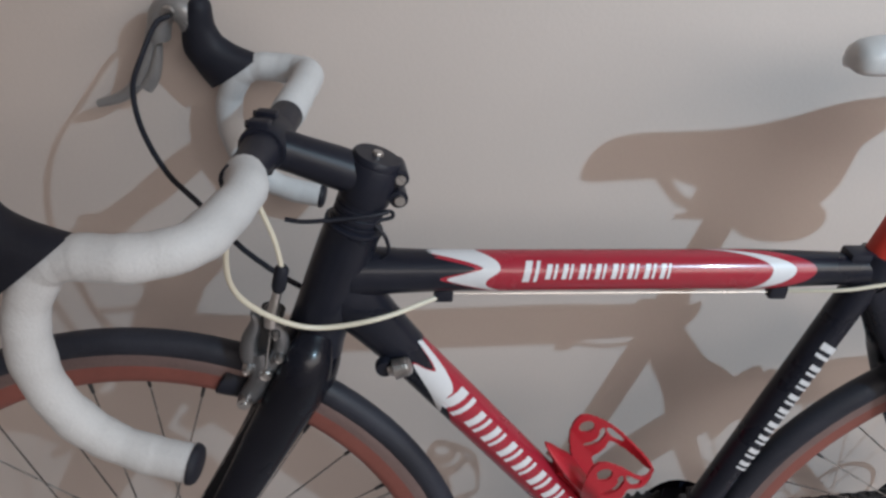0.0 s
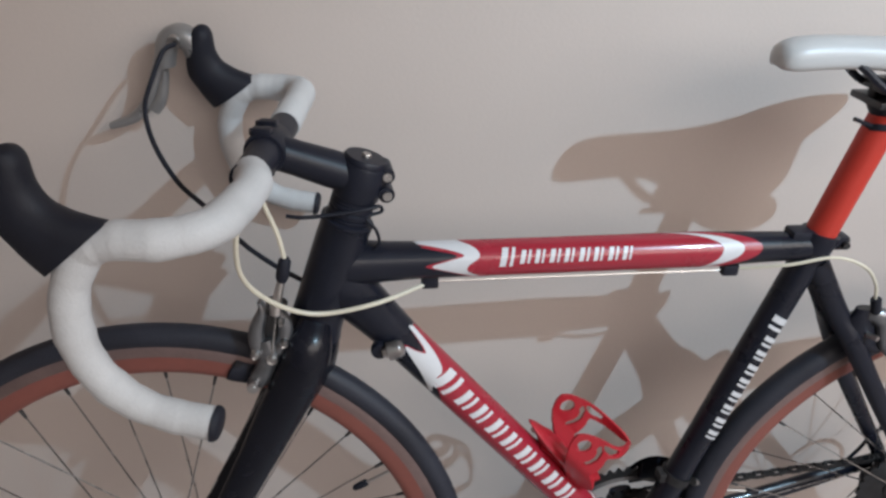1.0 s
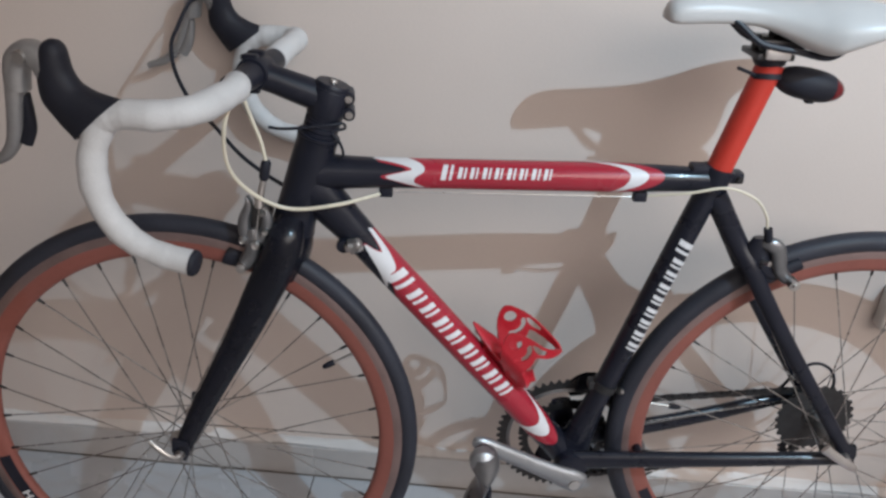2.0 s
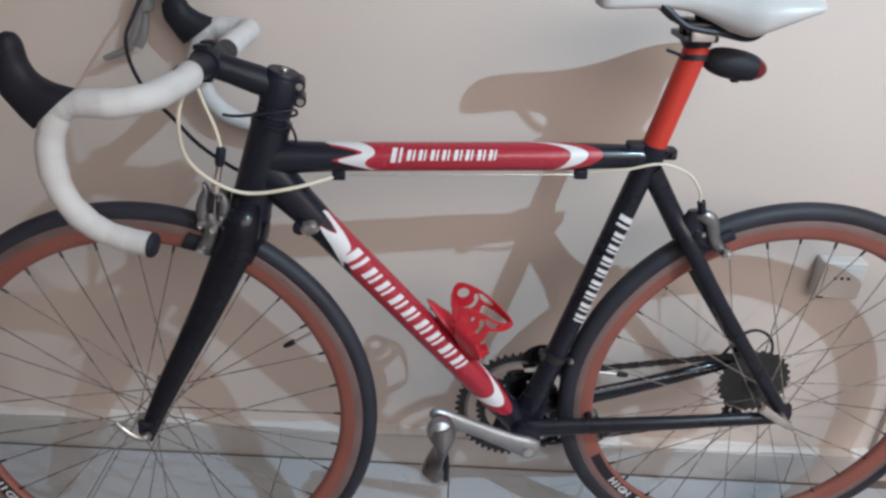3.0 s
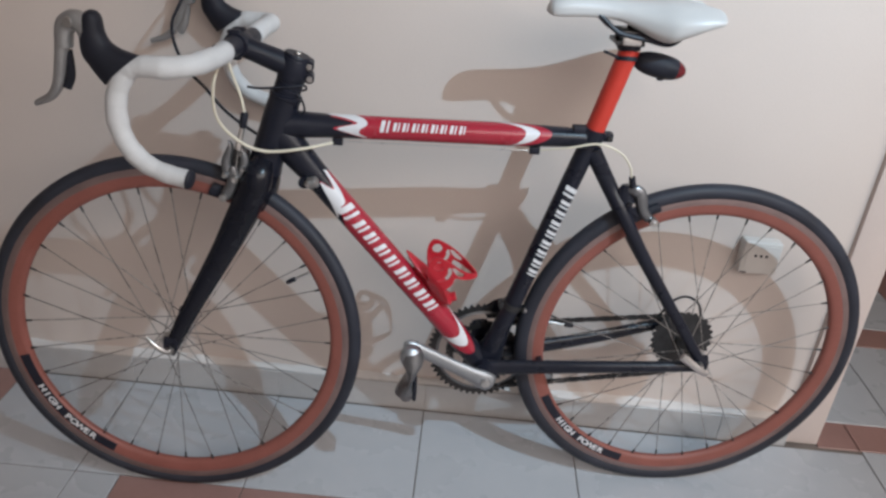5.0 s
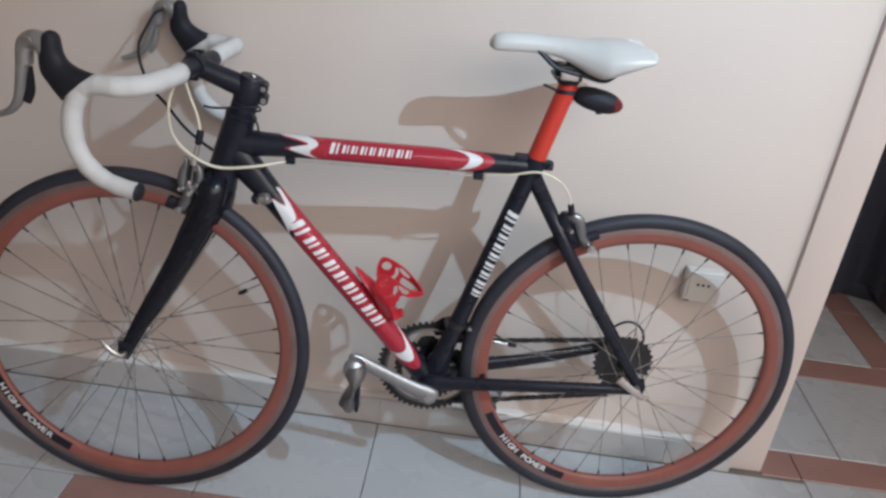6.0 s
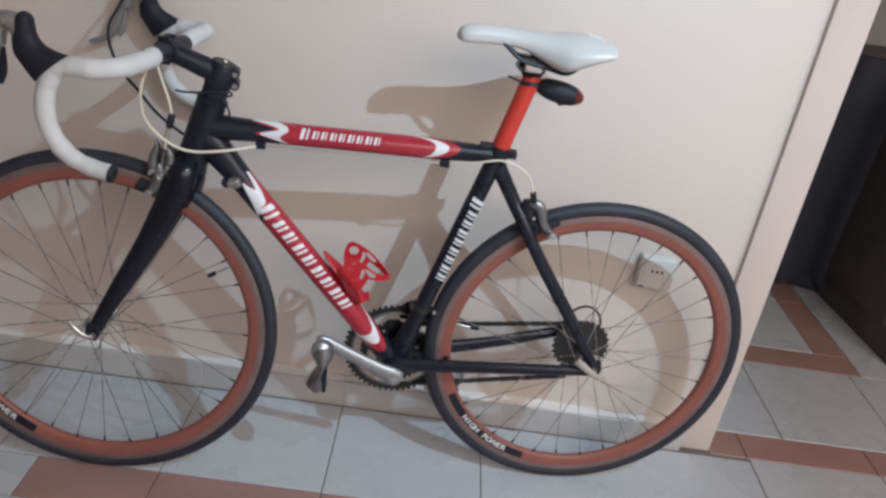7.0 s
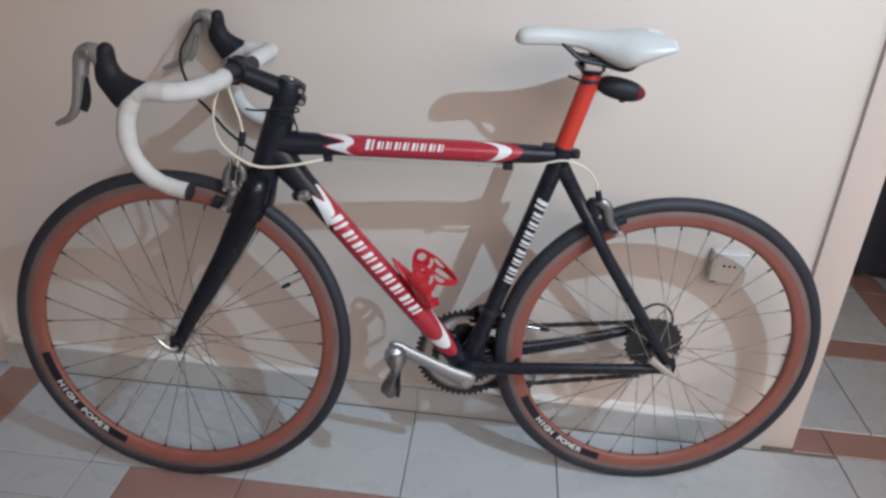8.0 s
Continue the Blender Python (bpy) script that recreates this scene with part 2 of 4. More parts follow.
def wheel(name, u, flange, wide, label, camber=0.0, w=0.0, steer=0.0, fat=0.0):
    at = Matrix.Translation((u, w, HUB_V + fat * 0.7)) @ Matrix.Rotation(radians(steer), 4, Vector((0.31, 0, 0.95))) @ Matrix.Rotation(radians(camber), 4, "X")
    bm = bmesh.new()
    lathe(bm, [(0.3145, -0.0100), (0.3120, -0.0108), (0.3015, -0.0106), (0.2990, -0.0103), (0.2885, -0.0094), (0.2825, -0.0074), (0.2792, -0.0038), (0.2786, 0.0),
               (0.2792, 0.0038), (0.2825, 0.0074), (0.2885, 0.0094), (0.2990, 0.0102), (0.3015, 0.0106), (0.3120, 0.0108), (0.3145, 0.0100)], 96, closed=True)
    for f in bm.faces:
        c = f.calc_center_median()
        f.material_index = 1 if math.hypot(c.x, c.z) > 0.3005 else 0
    rim = part(name, bm, [RED_RIM, BRAKE_TRACK], bicycle, label, at=at)
    bm = bmesh.new()
    prof = []
    for k in range(14):
        q = -2.35 + 4.7 * k / 13
        prof.append((0.3215 + fat * 0.3 + (0.0125 + fat * 0.7) * math.cos(q), (0.0128 + fat * 0.5) * math.sin(q)))
    lathe(bm, prof, 96, closed=True)
    part("tyre", bm, TYRE_RUBBER, rim, "narrow black road tyre")
    bm = bmesh.new()
    lathe(bm, [(0.004, -wide - 0.006), (0.0075, -wide), (0.0085, -wide + 0.008), (0.012, -wide + 0.012), (flange, -wide + 0.016), (flange, -wide + 0.020), (0.013, -wide + 0.026), (0.0105, 0.0),
               (0.013, wide - 0.026), (flange, wide - 0.020), (flange, wide - 0.016), (0.012, wide - 0.012), (0.0085, wide - 0.008), (0.0075, wide), (0.004, wide + 0.006)], 24)
    part("hub", bm, STEEL, rim, "silver wheel hub")
    kinds, caps = {}, {}
    for k in range(32):
        side, turn = (-1 if k % 2 else 1), (1 if (k // 2) % 2 else -1)
        at_rim = 2 * math.pi * k / 32
        if (side, turn) not in kinds:
            q = turn * radians(78)
            a = Vector((flange * 0.92 * math.cos(q), side * (wide - 0.018), flange * 0.92 * math.sin(q)))
            b = Vector((0.2800, side * 0.002, 0))
            bm = bmesh.new()
            rod(bm, a, b, 0.00095, 5)
            kinds[side, turn] = part("spoke", bm, SPOKE_STEEL, rim, at=pose(0, 0, 0, 0, -math.degrees(at_rim), 0))
            bm = bmesh.new()
            rod(bm, b + (a - b).normalized() * 0.012, b, 0.0017, 6, 0.0022)
            caps[side, turn] = part("nipple", bm, DARK_STEEL, kinds[side, turn])
        else:
            again(caps[side, turn], again(kinds[side, turn], rim, pose(0, 0, 0, 0, -math.degrees(at_rim), 0)), Matrix.Identity(4))
    return rim


front_wheel = wheel("front_wheel", FRONT_U, 0.019, 0.050, "red-rimmed front wheel with thin steel spokes", -3.4, FRONT_W, -3.8, fat=0.0013)
rear_wheel = wheel("rear_wheel", REAR_U, 0.023, 0.064, "red-rimmed rear wheel with thin steel spokes", fat=0.0032)

# frame
TT_F, TT_R = P(-0.1519, 0.7352), P(0.3587, 0.7419)
DT_F, DT_R = P(-0.1673, 0.7232), P(0.2243, 0.2700)
ST_T = P(0.3620, 0.7469)
bm = bmesh.new()
sweep(bm, [TT_F + (TT_R - TT_F) * k / 12 for k in range(13)], lambda f: 0.0195 + 0.005 * max(0.0, 1 - f * 8) if f < 0.75 else 0.0195 - 0.004 * (f - 0.75) / 0.25, 20)
sweep(bm, [DT_F + (DT_R - DT_F) * k / 16 for k in range(17)], lambda f: (0.0222 + 0.003 * max(0.0, 1 - f * 6), 0.0222 + 0.009 * max(0.0, 1 - f * 6)), 20, side=(0, 1, 0))
sweep(bm, path([BB, P(0.2436, 0.3404), P(0.2718, 0.4373), P(0.3193, 0.6001), ST_T], 16), lambda f: (0.0165 + 0.004 * max(0.0, 1 - f * 3.0), 0.0168 + 0.016 * max(0.0, 1 - f * 2.6) ** 1.5), 20, side=(0, 1, 0))
frame_part = part("frame", bm, BLACK_PAINT, bicycle, "black painted frame tubes with red decal panels")
bm = bmesh.new()
a, b = head_at(0.6548), head_at(0.7827)
sweep(bm, [a, a + (b - a) * 0.06, a + (b - a) * 0.12, a + (b - a) * 0.3, a + (b - a) * 0.7, a + (b - a) * 0.88, a + (b - a) * 0.94, b],
      lambda f: 0.0300 if f < 0.1 else 0.0268 if f > 0.9 else 0.0250 + 0.004 * (1 - f), 22)
part("head_tube", bm, BLACK_PAINT, frame_part)
bm = bmesh.new()
lathe(bm, [(0.017, -0.037), (0.0235, -0.036), (0.0245, -0.030), (0.0245, 0.030), (0.0235, 0.036), (0.017, 0.037)], 24, m=Matrix.Translation(BB))
part("bottom_bracket_shell", bm, BLACK_PAINT, frame_part)
for s in (-1, 1):
    bm = bmesh.new()
    sweep(bm, path([P(0.3650, 0.7229, s * 0.006), P(0.4056, 0.6580, s * 0.013), P(0.4299, 0.6201, s * 0.028), P(0.4887, 0.5282, s * 0.045), P(REAR_U + 0.004, 0.345, s * 0.062)], 16), lambda f: (0.0100 - 0.002 * f, 0.0145 - 0.0045 * f), 12)
    part("seat_stay", bm, BLACK_PAINT, frame_part)
    bm = bmesh.new()
    run = [P(0.2280, 0.2834, -0.026), P(0.3275, 0.2955, -0.036), P(0.4444, 0.3110, -0.050), P(REAR_U, 0.330, -0.064)] if s < 0 else [P(0.2280, 0.2814, 0.026), P(0.3508, 0.2965, 0.040), P(0.4675, 0.3190, 0.050), P(0.5659, 0.3425, 0.059), P(REAR_U, 0.3500, 0.064)]
    sweep(bm, path(run, 20), lambda f: (0.0095, 0.0165 - 0.006 * f), 12, side=(0, 1, 0))
    part("chain_stay", bm, BLACK_PAINT, frame_part)

# fork
bm = bmesh.new()
a, b = head_at(0.6568), head_at(0.6029)
sweep(bm, [a, a + (b - a) * 0.12, a + (b - a) * 0.3, a + (b - a) * 0.55, a + (b - a) * 0.8, b, b + (b - a) * 0.2],
      lambda f: (0.024 + 0.020 * math.sin(min(1.0, f * 1.15) * 2.3), 0.0268 + 0.0062 * math.sin(f * 2.9)), 24, side=(0, 1, 0))
fork = part("fork", bm, BLACK_CARBON, bicycle, "glossy black fork")
for s in (-1, 1):
    bm = bmesh.new()
    k = s * 0.003  # the fork is turned with the bars
    sweep(bm, path([P(-0.1850, 0.6788, s * 0.018 - 0.003), P(-0.1900 + k, 0.6548, s * 0.029 - 0.005), P(-0.2005 + k, 0.6235, s * 0.032 - 0.006), P(-0.2270 + k, 0.5669, s * 0.032 - 0.007),
                    P(-0.2560 + k, 0.5070, s * 0.034 - 0.009), P(-0.3135 + k, 0.4000, s * 0.044 - 0.019), P(-0.3485, 0.3340, s * 0.051 + FRONT_W)], 42),
          lambda f: (curve([(0, 0.009), (1 / 6, 0.019), (2 / 6, 0.0185), (0.5, 0.0130), (4 / 6, 0.0105), (5 / 6, 0.0085), (1, 0.0075)], f),
                     curve([(0, 0.016), (1 / 6, 0.0245), (2 / 6, 0.0260), (0.5, 0.0240), (4 / 6, 0.0205), (5 / 6, 0.0155), (1, 0.0120)], f)), 20, side=(0, 1, 0))
    part("fork_blade", bm, BLACK_CARBON, fork)
for s in (-1, 1):
    bm = bmesh.new()
    prism(bm, [(-0.012, 0.020), (0.012, 0.022), (0.017, 0.004), (0.014, -0.014), (0.002, -0.018), (-0.014, -0.010)], 0.006, Matrix.Translation(P(REAR_U + 0.006, 0.334, s * 0.064)))
    part("rear_dropout", bm, BLACK_PAINT, frame_part)
bm = bmesh.new()
rod(bm, P(0.4400, 0.6051, -0.036), P(0.4400, 0.6051, 0.036), 0.007, 10)
part("brake_bridge", bm, BLACK_PAINT, frame_part)
bm = bmesh.new()
rod(bm, P(0.3275, 0.2965, -0.036), P(0.3275, 0.2965, 0.036), 0.007, 10)
part("chain_stay_bridge", bm, BLACK_PAINT, frame_part)
for s in (-1, 1):
    bm = bmesh.new()
    prism(bm, [(-0.010, 0.022), (0.011, 0.020), (0.013, 0.000), (0.006, -0.014), (-0.006, -0.013), (-0.012, 0.002)], 0.007, Matrix.Translation(P(-0.3475, 0.3360, s * 0.052 + FRONT_W)))
    part("fork_dropout", bm, BLACK_MATT, fork)


# decals wrapped round the tubes
def bow(base_up, base_low, out):
    """A bulging edge: from base_up at the top, out to the right, back to base_low at the bottom."""
    return lambda h: (base_up if h >= 0 else base_low) + (out - (base_up if h >= 0 else base_low)) * math.sqrt(max(0.0, 1 - (h / 1.0) ** 2))


def wrap(name, a, b, r, low, high, material, parent, tilt=28, h0=-0.98, h1=0.98, steps=44, label=""):
    """A decal on the near side of the tube from a to b. low and high give, for the height h on the tube (-1..1), where it begins and ends along the tube."""
    d = (b - a).normalized()
    up = Vector((0, -1, 0)).cross(d)
    if up.z < 0:
        up = -up
    near = Vector((0, -1, 0))
    bm = bmesh.new()
    rows = []
    for k in range(steps + 1):
        h = h0 + (h1 - h0) * k / steps
        q = radians(tilt) + math.asin(max(-1, min(1, h)))
        s0, s1 = curve(low, h), curve(high, h)
        rows.append([bm.verts.new(a + d * (s0 + (s1 - s0) * i / 6) + (near * math.cos(q) + up * math.sin(q)) * r) for i in range(7)])
    for p, q in zip(rows, rows[1:]):
        for i in range(6):
            bm.faces.new((p[i], p[i + 1], q[i + 1], q[i]))
    return part(name, bm, material, parent, label)


def glyphs(name, a, b, r, s0, s1, h0, h1, count, material, parent, tilt=28, slant=0.004):
    """A row of plain raised marks along a tube: a heavy bar with a lighter one beside it, the first one larger."""
    step = (s1 - s0) / (count + 0.35)
    for k in range(count):
        first = k == 0
        at, wide = (s0, step * 1.22) if first else (s0 + step * (k + 0.35), step * (0.84 + 0.08 * (k % 2)))
        top, low = (h1 + 0.16, h0 - 0.12) if first else (h1, h0)
        for x0, x1, y0, y1 in ((0.08, 0.42, low, top), (0.62, 0.80, low, top)):
            p, q = at + wide * x0, at + wide * x1
            wrap(name, a, b, r, lambda h, p=p: p + slant * h, lambda h, q=q: q + slant * h, material, parent, tilt, y0, y1, 4)


O_ = 0.1468  # the top tube's start lies this far ahead of the origin
top_decal = wrap("top_tube_decal", TT_F, TT_R, 0.01975,
                 [(-1, O_ - 0.0176), (-0.6, O_ - 0.0509), (-0.35, O_ - 0.0675), (0.1, O_ - 0.0352), (0.5, O_ - 0.0607), (1, O_ - 0.1057)],
                 bow(O_ + 0.2104, O_ + 0.2348, O_ + 0.2945), RED_PAINT, frame_part, label="glossy red panel on the top tube")
wrap("decal_flash", TT_F, TT_R, 0.01995, [(-0.95, O_ - 0.0157), (-0.7, O_ - 0.0391), (-0.38, O_ - 0.0607), (-0.1, O_ - 0.0431), (0.1, O_ - 0.0284), (0.3, O_ - 0.0333), (0.6, O_ - 0.0548), (1, O_ - 0.0920)],
     [(-0.95, O_ - 0.0098), (-0.7, O_ - 0.0235), (-0.4, O_ - 0.0235), (0, O_ - 0.0127), (0.3, O_ - 0.0127), (0.6, O_ - 0.0186), (1, O_ - 0.0352)], WHITE_DECAL, top_decal, h0=-0.93)
wrap("decal_crescent", TT_F, TT_R, 0.01995, bow(O_ + 0.1683, O_ + 0.2192, O_ + 0.2505), bow(O_ + 0.1703, O_ + 0.2172, O_ + 0.2740), WHITE_DECAL, top_decal, h0=-0.96, h1=0.98)
glyphs("decal_mark", TT_F, TT_R, 0.02005, 0.1556, 0.3014, -0.38, 0.32, 9, WHITE_DECAL, top_decal)
DECAL_F = DT_F + (DT_R - DT_F).normalized() * 0.017
down_decal = wrap("down_tube_decal", DECAL_F, DT_R, 0.02245,
                  [(-1, 0.185), (-0.5, 0.150), (-0.2, 0.092), (0.1, 0.108), (0.3, 0.112), (0.6, 0.080), (1, -0.008)],
                  bow(0.440, 0.485, 0.533), RED_PAINT, frame_part, tilt=22, label="glossy red panel on the down tube")
wrap("decal_flash", DECAL_F, DT_R, 0.02268, [(-0.95, 0.160), (-0.6, 0.132), (-0.2, 0.093), (0.05, 0.108), (0.3, 0.116), (0.6, 0.084), (1, 0.000)],
     [(-0.95, 0.164), (-0.6, 0.153), (-0.2, 0.148), (0.1, 0.148), (0.4, 0.139), (0.7, 0.110), (1, 0.034)], WHITE_DECAL, down_decal, tilt=22, h0=-0.93)
wrap("decal_crescent", DECAL_F, DT_R, 0.02268, bow(0.402, 0.462, 0.484), bow(0.404, 0.460, 0.511), WHITE_DECAL, down_decal, tilt=22, h0=-0.96, h1=0.98)
glyphs("decal_mark", DECAL_F, DT_R, 0.02280, 0.148, 0.418, -0.52, 0.42, 9, WHITE_DECAL, down_decal, tilt=22, slant=0.006)
glyphs("decal_mark", ST_T, BB, 0.0176, 0.092, 0.282, -0.70, 0.55, 9, WHITE_DECAL, frame_part, tilt=-14, slant=-0.004)

# cable stops and the bare cable under the top tube
TT_D = (TT_R - TT_F).normalized()
for s in (0.0861, 0.4178):
    c = TT_F + TT_D * s + P(0, -0.0235, -0.002)
    bm = bmesh.new()
    box(bm, c.x - 0.009, c.x + 0.009, c.y - 0.006, c.y + 0.006, c.z - 0.008, c.z + 0.006, 0.0025)
    part("cable_stop", bm, BLACK_MATT, frame_part)
bm = bmesh.new()
rod(bm, TT_F + TT_D * 0.0861 + P(0, -0.025, -0.002), TT_F + TT_D * 0.4178 + P(0, -0.026, -0.002), 0.0010, 6)
part("bare_cable", bm, STEEL, bicycle, "thin bare steel brake cable")


def cable(name, pts, r, material, label, n=40):
    bm = bmesh.new()
    sweep(bm, path(pts, n), r, 8)
    return part(name, bm, material, bicycle, label)


cable("rear_brake_cable", [P(-0.2347, 0.8506, -0.080), P(-0.2457, 0.8146, -0.085), P(-0.2474, 0.7627, -0.070), P(-0.2241, 0.7227, -0.052), P(-0.1834, 0.6998, -0.040), P(-0.1258, 0.7028, -0.030), P(-0.0692, 0.7098, -0.004)], 0.0025, CREAM, "cream brake cable housing looping round the head tube")
cable("rear_brake_cable", [TT_F + TT_D * 0.4207 + P(0, -0.025, -0.002), P(0.3198, 0.7299, -0.022), P(0.3665, 0.7419, -0.030), P(0.4059, 0.7289, -0.030), P(0.4260, 0.7069, -0.030), P(0.4338, 0.6850, -0.028)], 0.0019, CREAM, "cream brake cable housing behind the seat tube")
cable("front_brake_cable", [P(-0.2346, 0.8466, -0.034), P(-0.2272, 0.8196, -0.034), P(-0.2160, 0.7857, -0.034), P(-0.2112, 0.7590, -0.034)], 0.0023, CREAM, "dirty cream front brake cable housing")
cable("gear_cable", [P(-0.3330, 0.9120, 0.188), P(-0.3455, 0.9060, 0.180), P(-0.3565, 0.8800, 0.157), P(-0.3605, 0.8580, 0.128), P(-0.3495, 0.8283, 0.100), P(-0.3248, 0.7949, 0.075), P(-0.2934, 0.7723, 0.055), P(-0.2515, 0.7378, 0.030), P(-0.1932, 0.7058, 0.012), P(-0.1409, 0.6798, 0.026)], 0.0027, RUBBER, "black gear cable housing in a wide loop")
cable("gear_cable", [P(0.5508, 0.3260, 0.068), P(0.5808, 0.3580, 0.073), P(0.6008, 0.3880, 0.076), P(0.6288, 0.4000, 0.078), P(0.6568, 0.3860, 0.078), P(0.6668, 0.3560, 0.076), P(0.6488, 0.3260, 0.074), P(0.6268, 0.3140, 0.072)], 0.0026, RUBBER, "black gear cable loop at the rear derailleur")

# shifter bosses with barrel adjusters on the down tube
for s in (-1, 1):
    c = P(-0.1195, 0.6419, s * 0.024)
    bm = bmesh.new()
    lathe(bm, [(0.0085, -0.005), (0.0095, -0.003), (0.0095, 0.004), (0.007, 0.006)], 14, m=Matrix.Translation(c))
    boss = part("cable_boss", bm, BLACK_MATT, frame_part)
    bm = bmesh.new()
    d = P(0.92, 0.30, 0.0).normalized()
    c = c + P(0.004, 0.0, s * 0.006)
    ridges = [(-0.001, 0.0050), (0.003, 0.0060), (0.0045, 0.0088)] + [(0.005 + 0.0024 * k + e, 0.0110 - 0.0020 * (e > 0.001) - 0.0002 * k) for k in range(6) for e in (0.0, 0.0014)] + [(0.0200, 0.0085), (0.0215, 0.0055)]
    sweep(bm, [c + d * x for x, _ in ridges], lambda f, table=ridges: table[round(f * (len(table) - 1))][1], 14)
    part("barrel_adjuster", bm, ALU, boss, "silver barrel adjuster")

# seat clamp, post, saddle, tail light
bm = bmesh.new()
e = (ST_T - P(0.330, 0.585)).normalized()
sweep(bm, [ST_T - e * 0.010, ST_T - e * 0.008, ST_T + e * 0.006, ST_T + e * 0.012], lambda f: 0.0188 if f < 0.5 else 0.0205, 20)
box(bm, ST_T.x + 0.014, ST_T.x + 0.034, -0.010, 0.010, ST_T.z - 0.008, ST_T.z + 0.008, 0.004)
box(bm, ST_T.x - 0.036, ST_T.x - 0.006, -0.011, 0.011, ST_T.z + 0.002, ST_T.z + 0.016, 0.004)
collar = part("seat_clamp", bm, BLACK_MATT, bicycle, "black seat clamp collar with a bolt")
bm = bmesh.new()
rod(bm, ST_T + P(0.027, 0.0, -0.015), ST_T + P(0.027, 0.0, 0.015), 0.0042, 10)
part("clamp_bolt", bm, DARK_STEEL, collar)
bm = bmesh.new()
rod(bm, P(0.3619, 0.7499), P(0.3985, 0.8945), 0.0166, 20)
post = part("seat_post", bm, RED_POST, bicycle, "orange-red painted seat post")
bm = bmesh.new()
sweep(bm, [P(0.3983, 0.8930), P(0.3978, 0.8965), P(0.3953, 0.9040), P(0.3921, 0.9137)], lambda f: (0.0164 + 0.002 * f, 0.0168 + 0.006 * f), 18)
part("post_head", bm, BLACK_MATT, post, "black post head")
bm = bmesh.new()
box(bm, 0.3682, 0.4142, -0.026, 0.026, 0.9027, 0.9107, 0.003)
box(bm, 0.3698, 0.4178, -0.024, 0.024, 0.9167, 0.9267, 0.004)
rod(bm, P(0.3924, 0.8987), P(0.3916, 0.9366), 0.0045, 10)
rod(bm, P(0.3747, 0.9027), P(0.3741, 0.9286), 0.0050, 10)
clamp_part = part("saddle_clamp", bm, DARK_GREY, post, "dark saddle rail clamp")
bm = bmesh.new()
box(bm, 0.3760, 0.4060, -0.033, -0.026, 0.9050, 0.9195, 0.003)
part("clamp_plate", bm, ALU, post, "bright clamp plate")

SAD = [  # share of the length, half width, top, underside
    (0.000, 0.006, 0.9440, 0.9330), (0.012, 0.0135, 0.9510, 0.9285), (0.040, 0.0185, 0.9560, 0.9255), (0.090, 0.0205, 0.9595, 0.9250), (0.180, 0.0205, 0.9612, 0.9265), (0.300, 0.0210, 0.9612, 0.9275), (0.420, 0.0255, 0.9605, 0.9250), (0.520, 0.0350, 0.9605, 0.9140),
    (0.620, 0.0490, 0.9620, 0.9010), (0.680, 0.0580, 0.9645, 0.8955), (0.720, 0.0625, 0.9655, 0.8965), (0.780, 0.0655, 0.9665, 0.9050), (0.840, 0.0670, 0.9670, 0.9140), (0.900, 0.0665, 0.9672, 0.9230), (0.950, 0.0650, 0.9668, 0.9300), (0.980, 0.0635, 0.9660, 0.9345), (0.993, 0.0610, 0.9645, 0.9380), (1.000, 0.0560, 0.9610, 0.9440)]


def saddle_shape(bm):
    rows, n, seg = [], 56, 36
    for i in range(n + 1):
        f = i / n
        half = curve([(a, b) for a, b, c, d in SAD], f)
        top = curve([(a, c) for a, b, c, d in SAD], f)
        low = curve([(a, d) for a, b, c, d in SAD], f)
        ring = []
        for k in range(seg):
            q = 2 * math.pi * k / seg
            x, z = math.cos(q), math.sin(q)
            sx = math.copysign(abs(x) ** 0.75, x)
            crown = 0.007 * (half / 0.067) * abs(sx) ** 2.4 * (1 + 0.4 * max(0.0, (f - 0.78) / 0.22))
            mid = top - 0.40 * (top - low) - crown
            zz = mid + z * (top - crown - mid) if z > 0 else mid + math.copysign(abs(z) ** 0.8, z) * (mid - low) * (0.55 + 0.45 * abs(sx))
            notch = 0.040 * max(0.0, (f - 0.80) / 0.20) * max(0.0, 1 - (half * sx / 0.040) ** 2)
            ring.append(bm.verts.new((0.2550 + 0.2660 * f - notch, half * sx, zz + 0.0096)))
        rows.append(ring)
    for i in range(n):
        for k in range(seg):
            bm.faces.new((rows[i][k], rows[i][(k + 1) % seg], rows[i + 1][(k + 1) % seg], rows[i + 1][k]))
    bm.faces.new(rows[0][::-1])
    mid = bm.verts.new(sum((v.co for v in rows[-1]), Vector()) / seg + Vector((-0.002, 0, 0)))
    for k in range(seg):
        bm.faces.new((rows[-1][k], rows[-1][(k + 1) % seg], mid))


bm = bmesh.new()
saddle_shape(bm)
saddle = part("saddle", bm, WHITE_VINYL, bicycle, "glossy white narrow racing saddle", at=pose(0, -0.008, 0))
for s in (-1, 1):
    bm = bmesh.new()
    sweep(bm, path([P(0.3049, 0.9596, s * 0.010), P(0.3326, 0.9486, s * 0.016), P(0.3634, 0.9256, s * 0.023), P(0.3870, 0.9197, s * 0.025), P(0.4116, 0.9167, s * 0.026), P(0.4430, 0.9117, s * 0.030), P(0.4584, 0.9207, s * 0.036), P(0.4755, 0.9447, s * 0.042)], 28), 0.0040, 8)
    part("saddle_rail", bm, BLACK_MATT, saddle, "black saddle rail")
def light_radius(x):
    return 0.0198 * max(0.0, 1 - abs(2 * x - 0.96) ** 2.3 / 1.12) ** 0.5


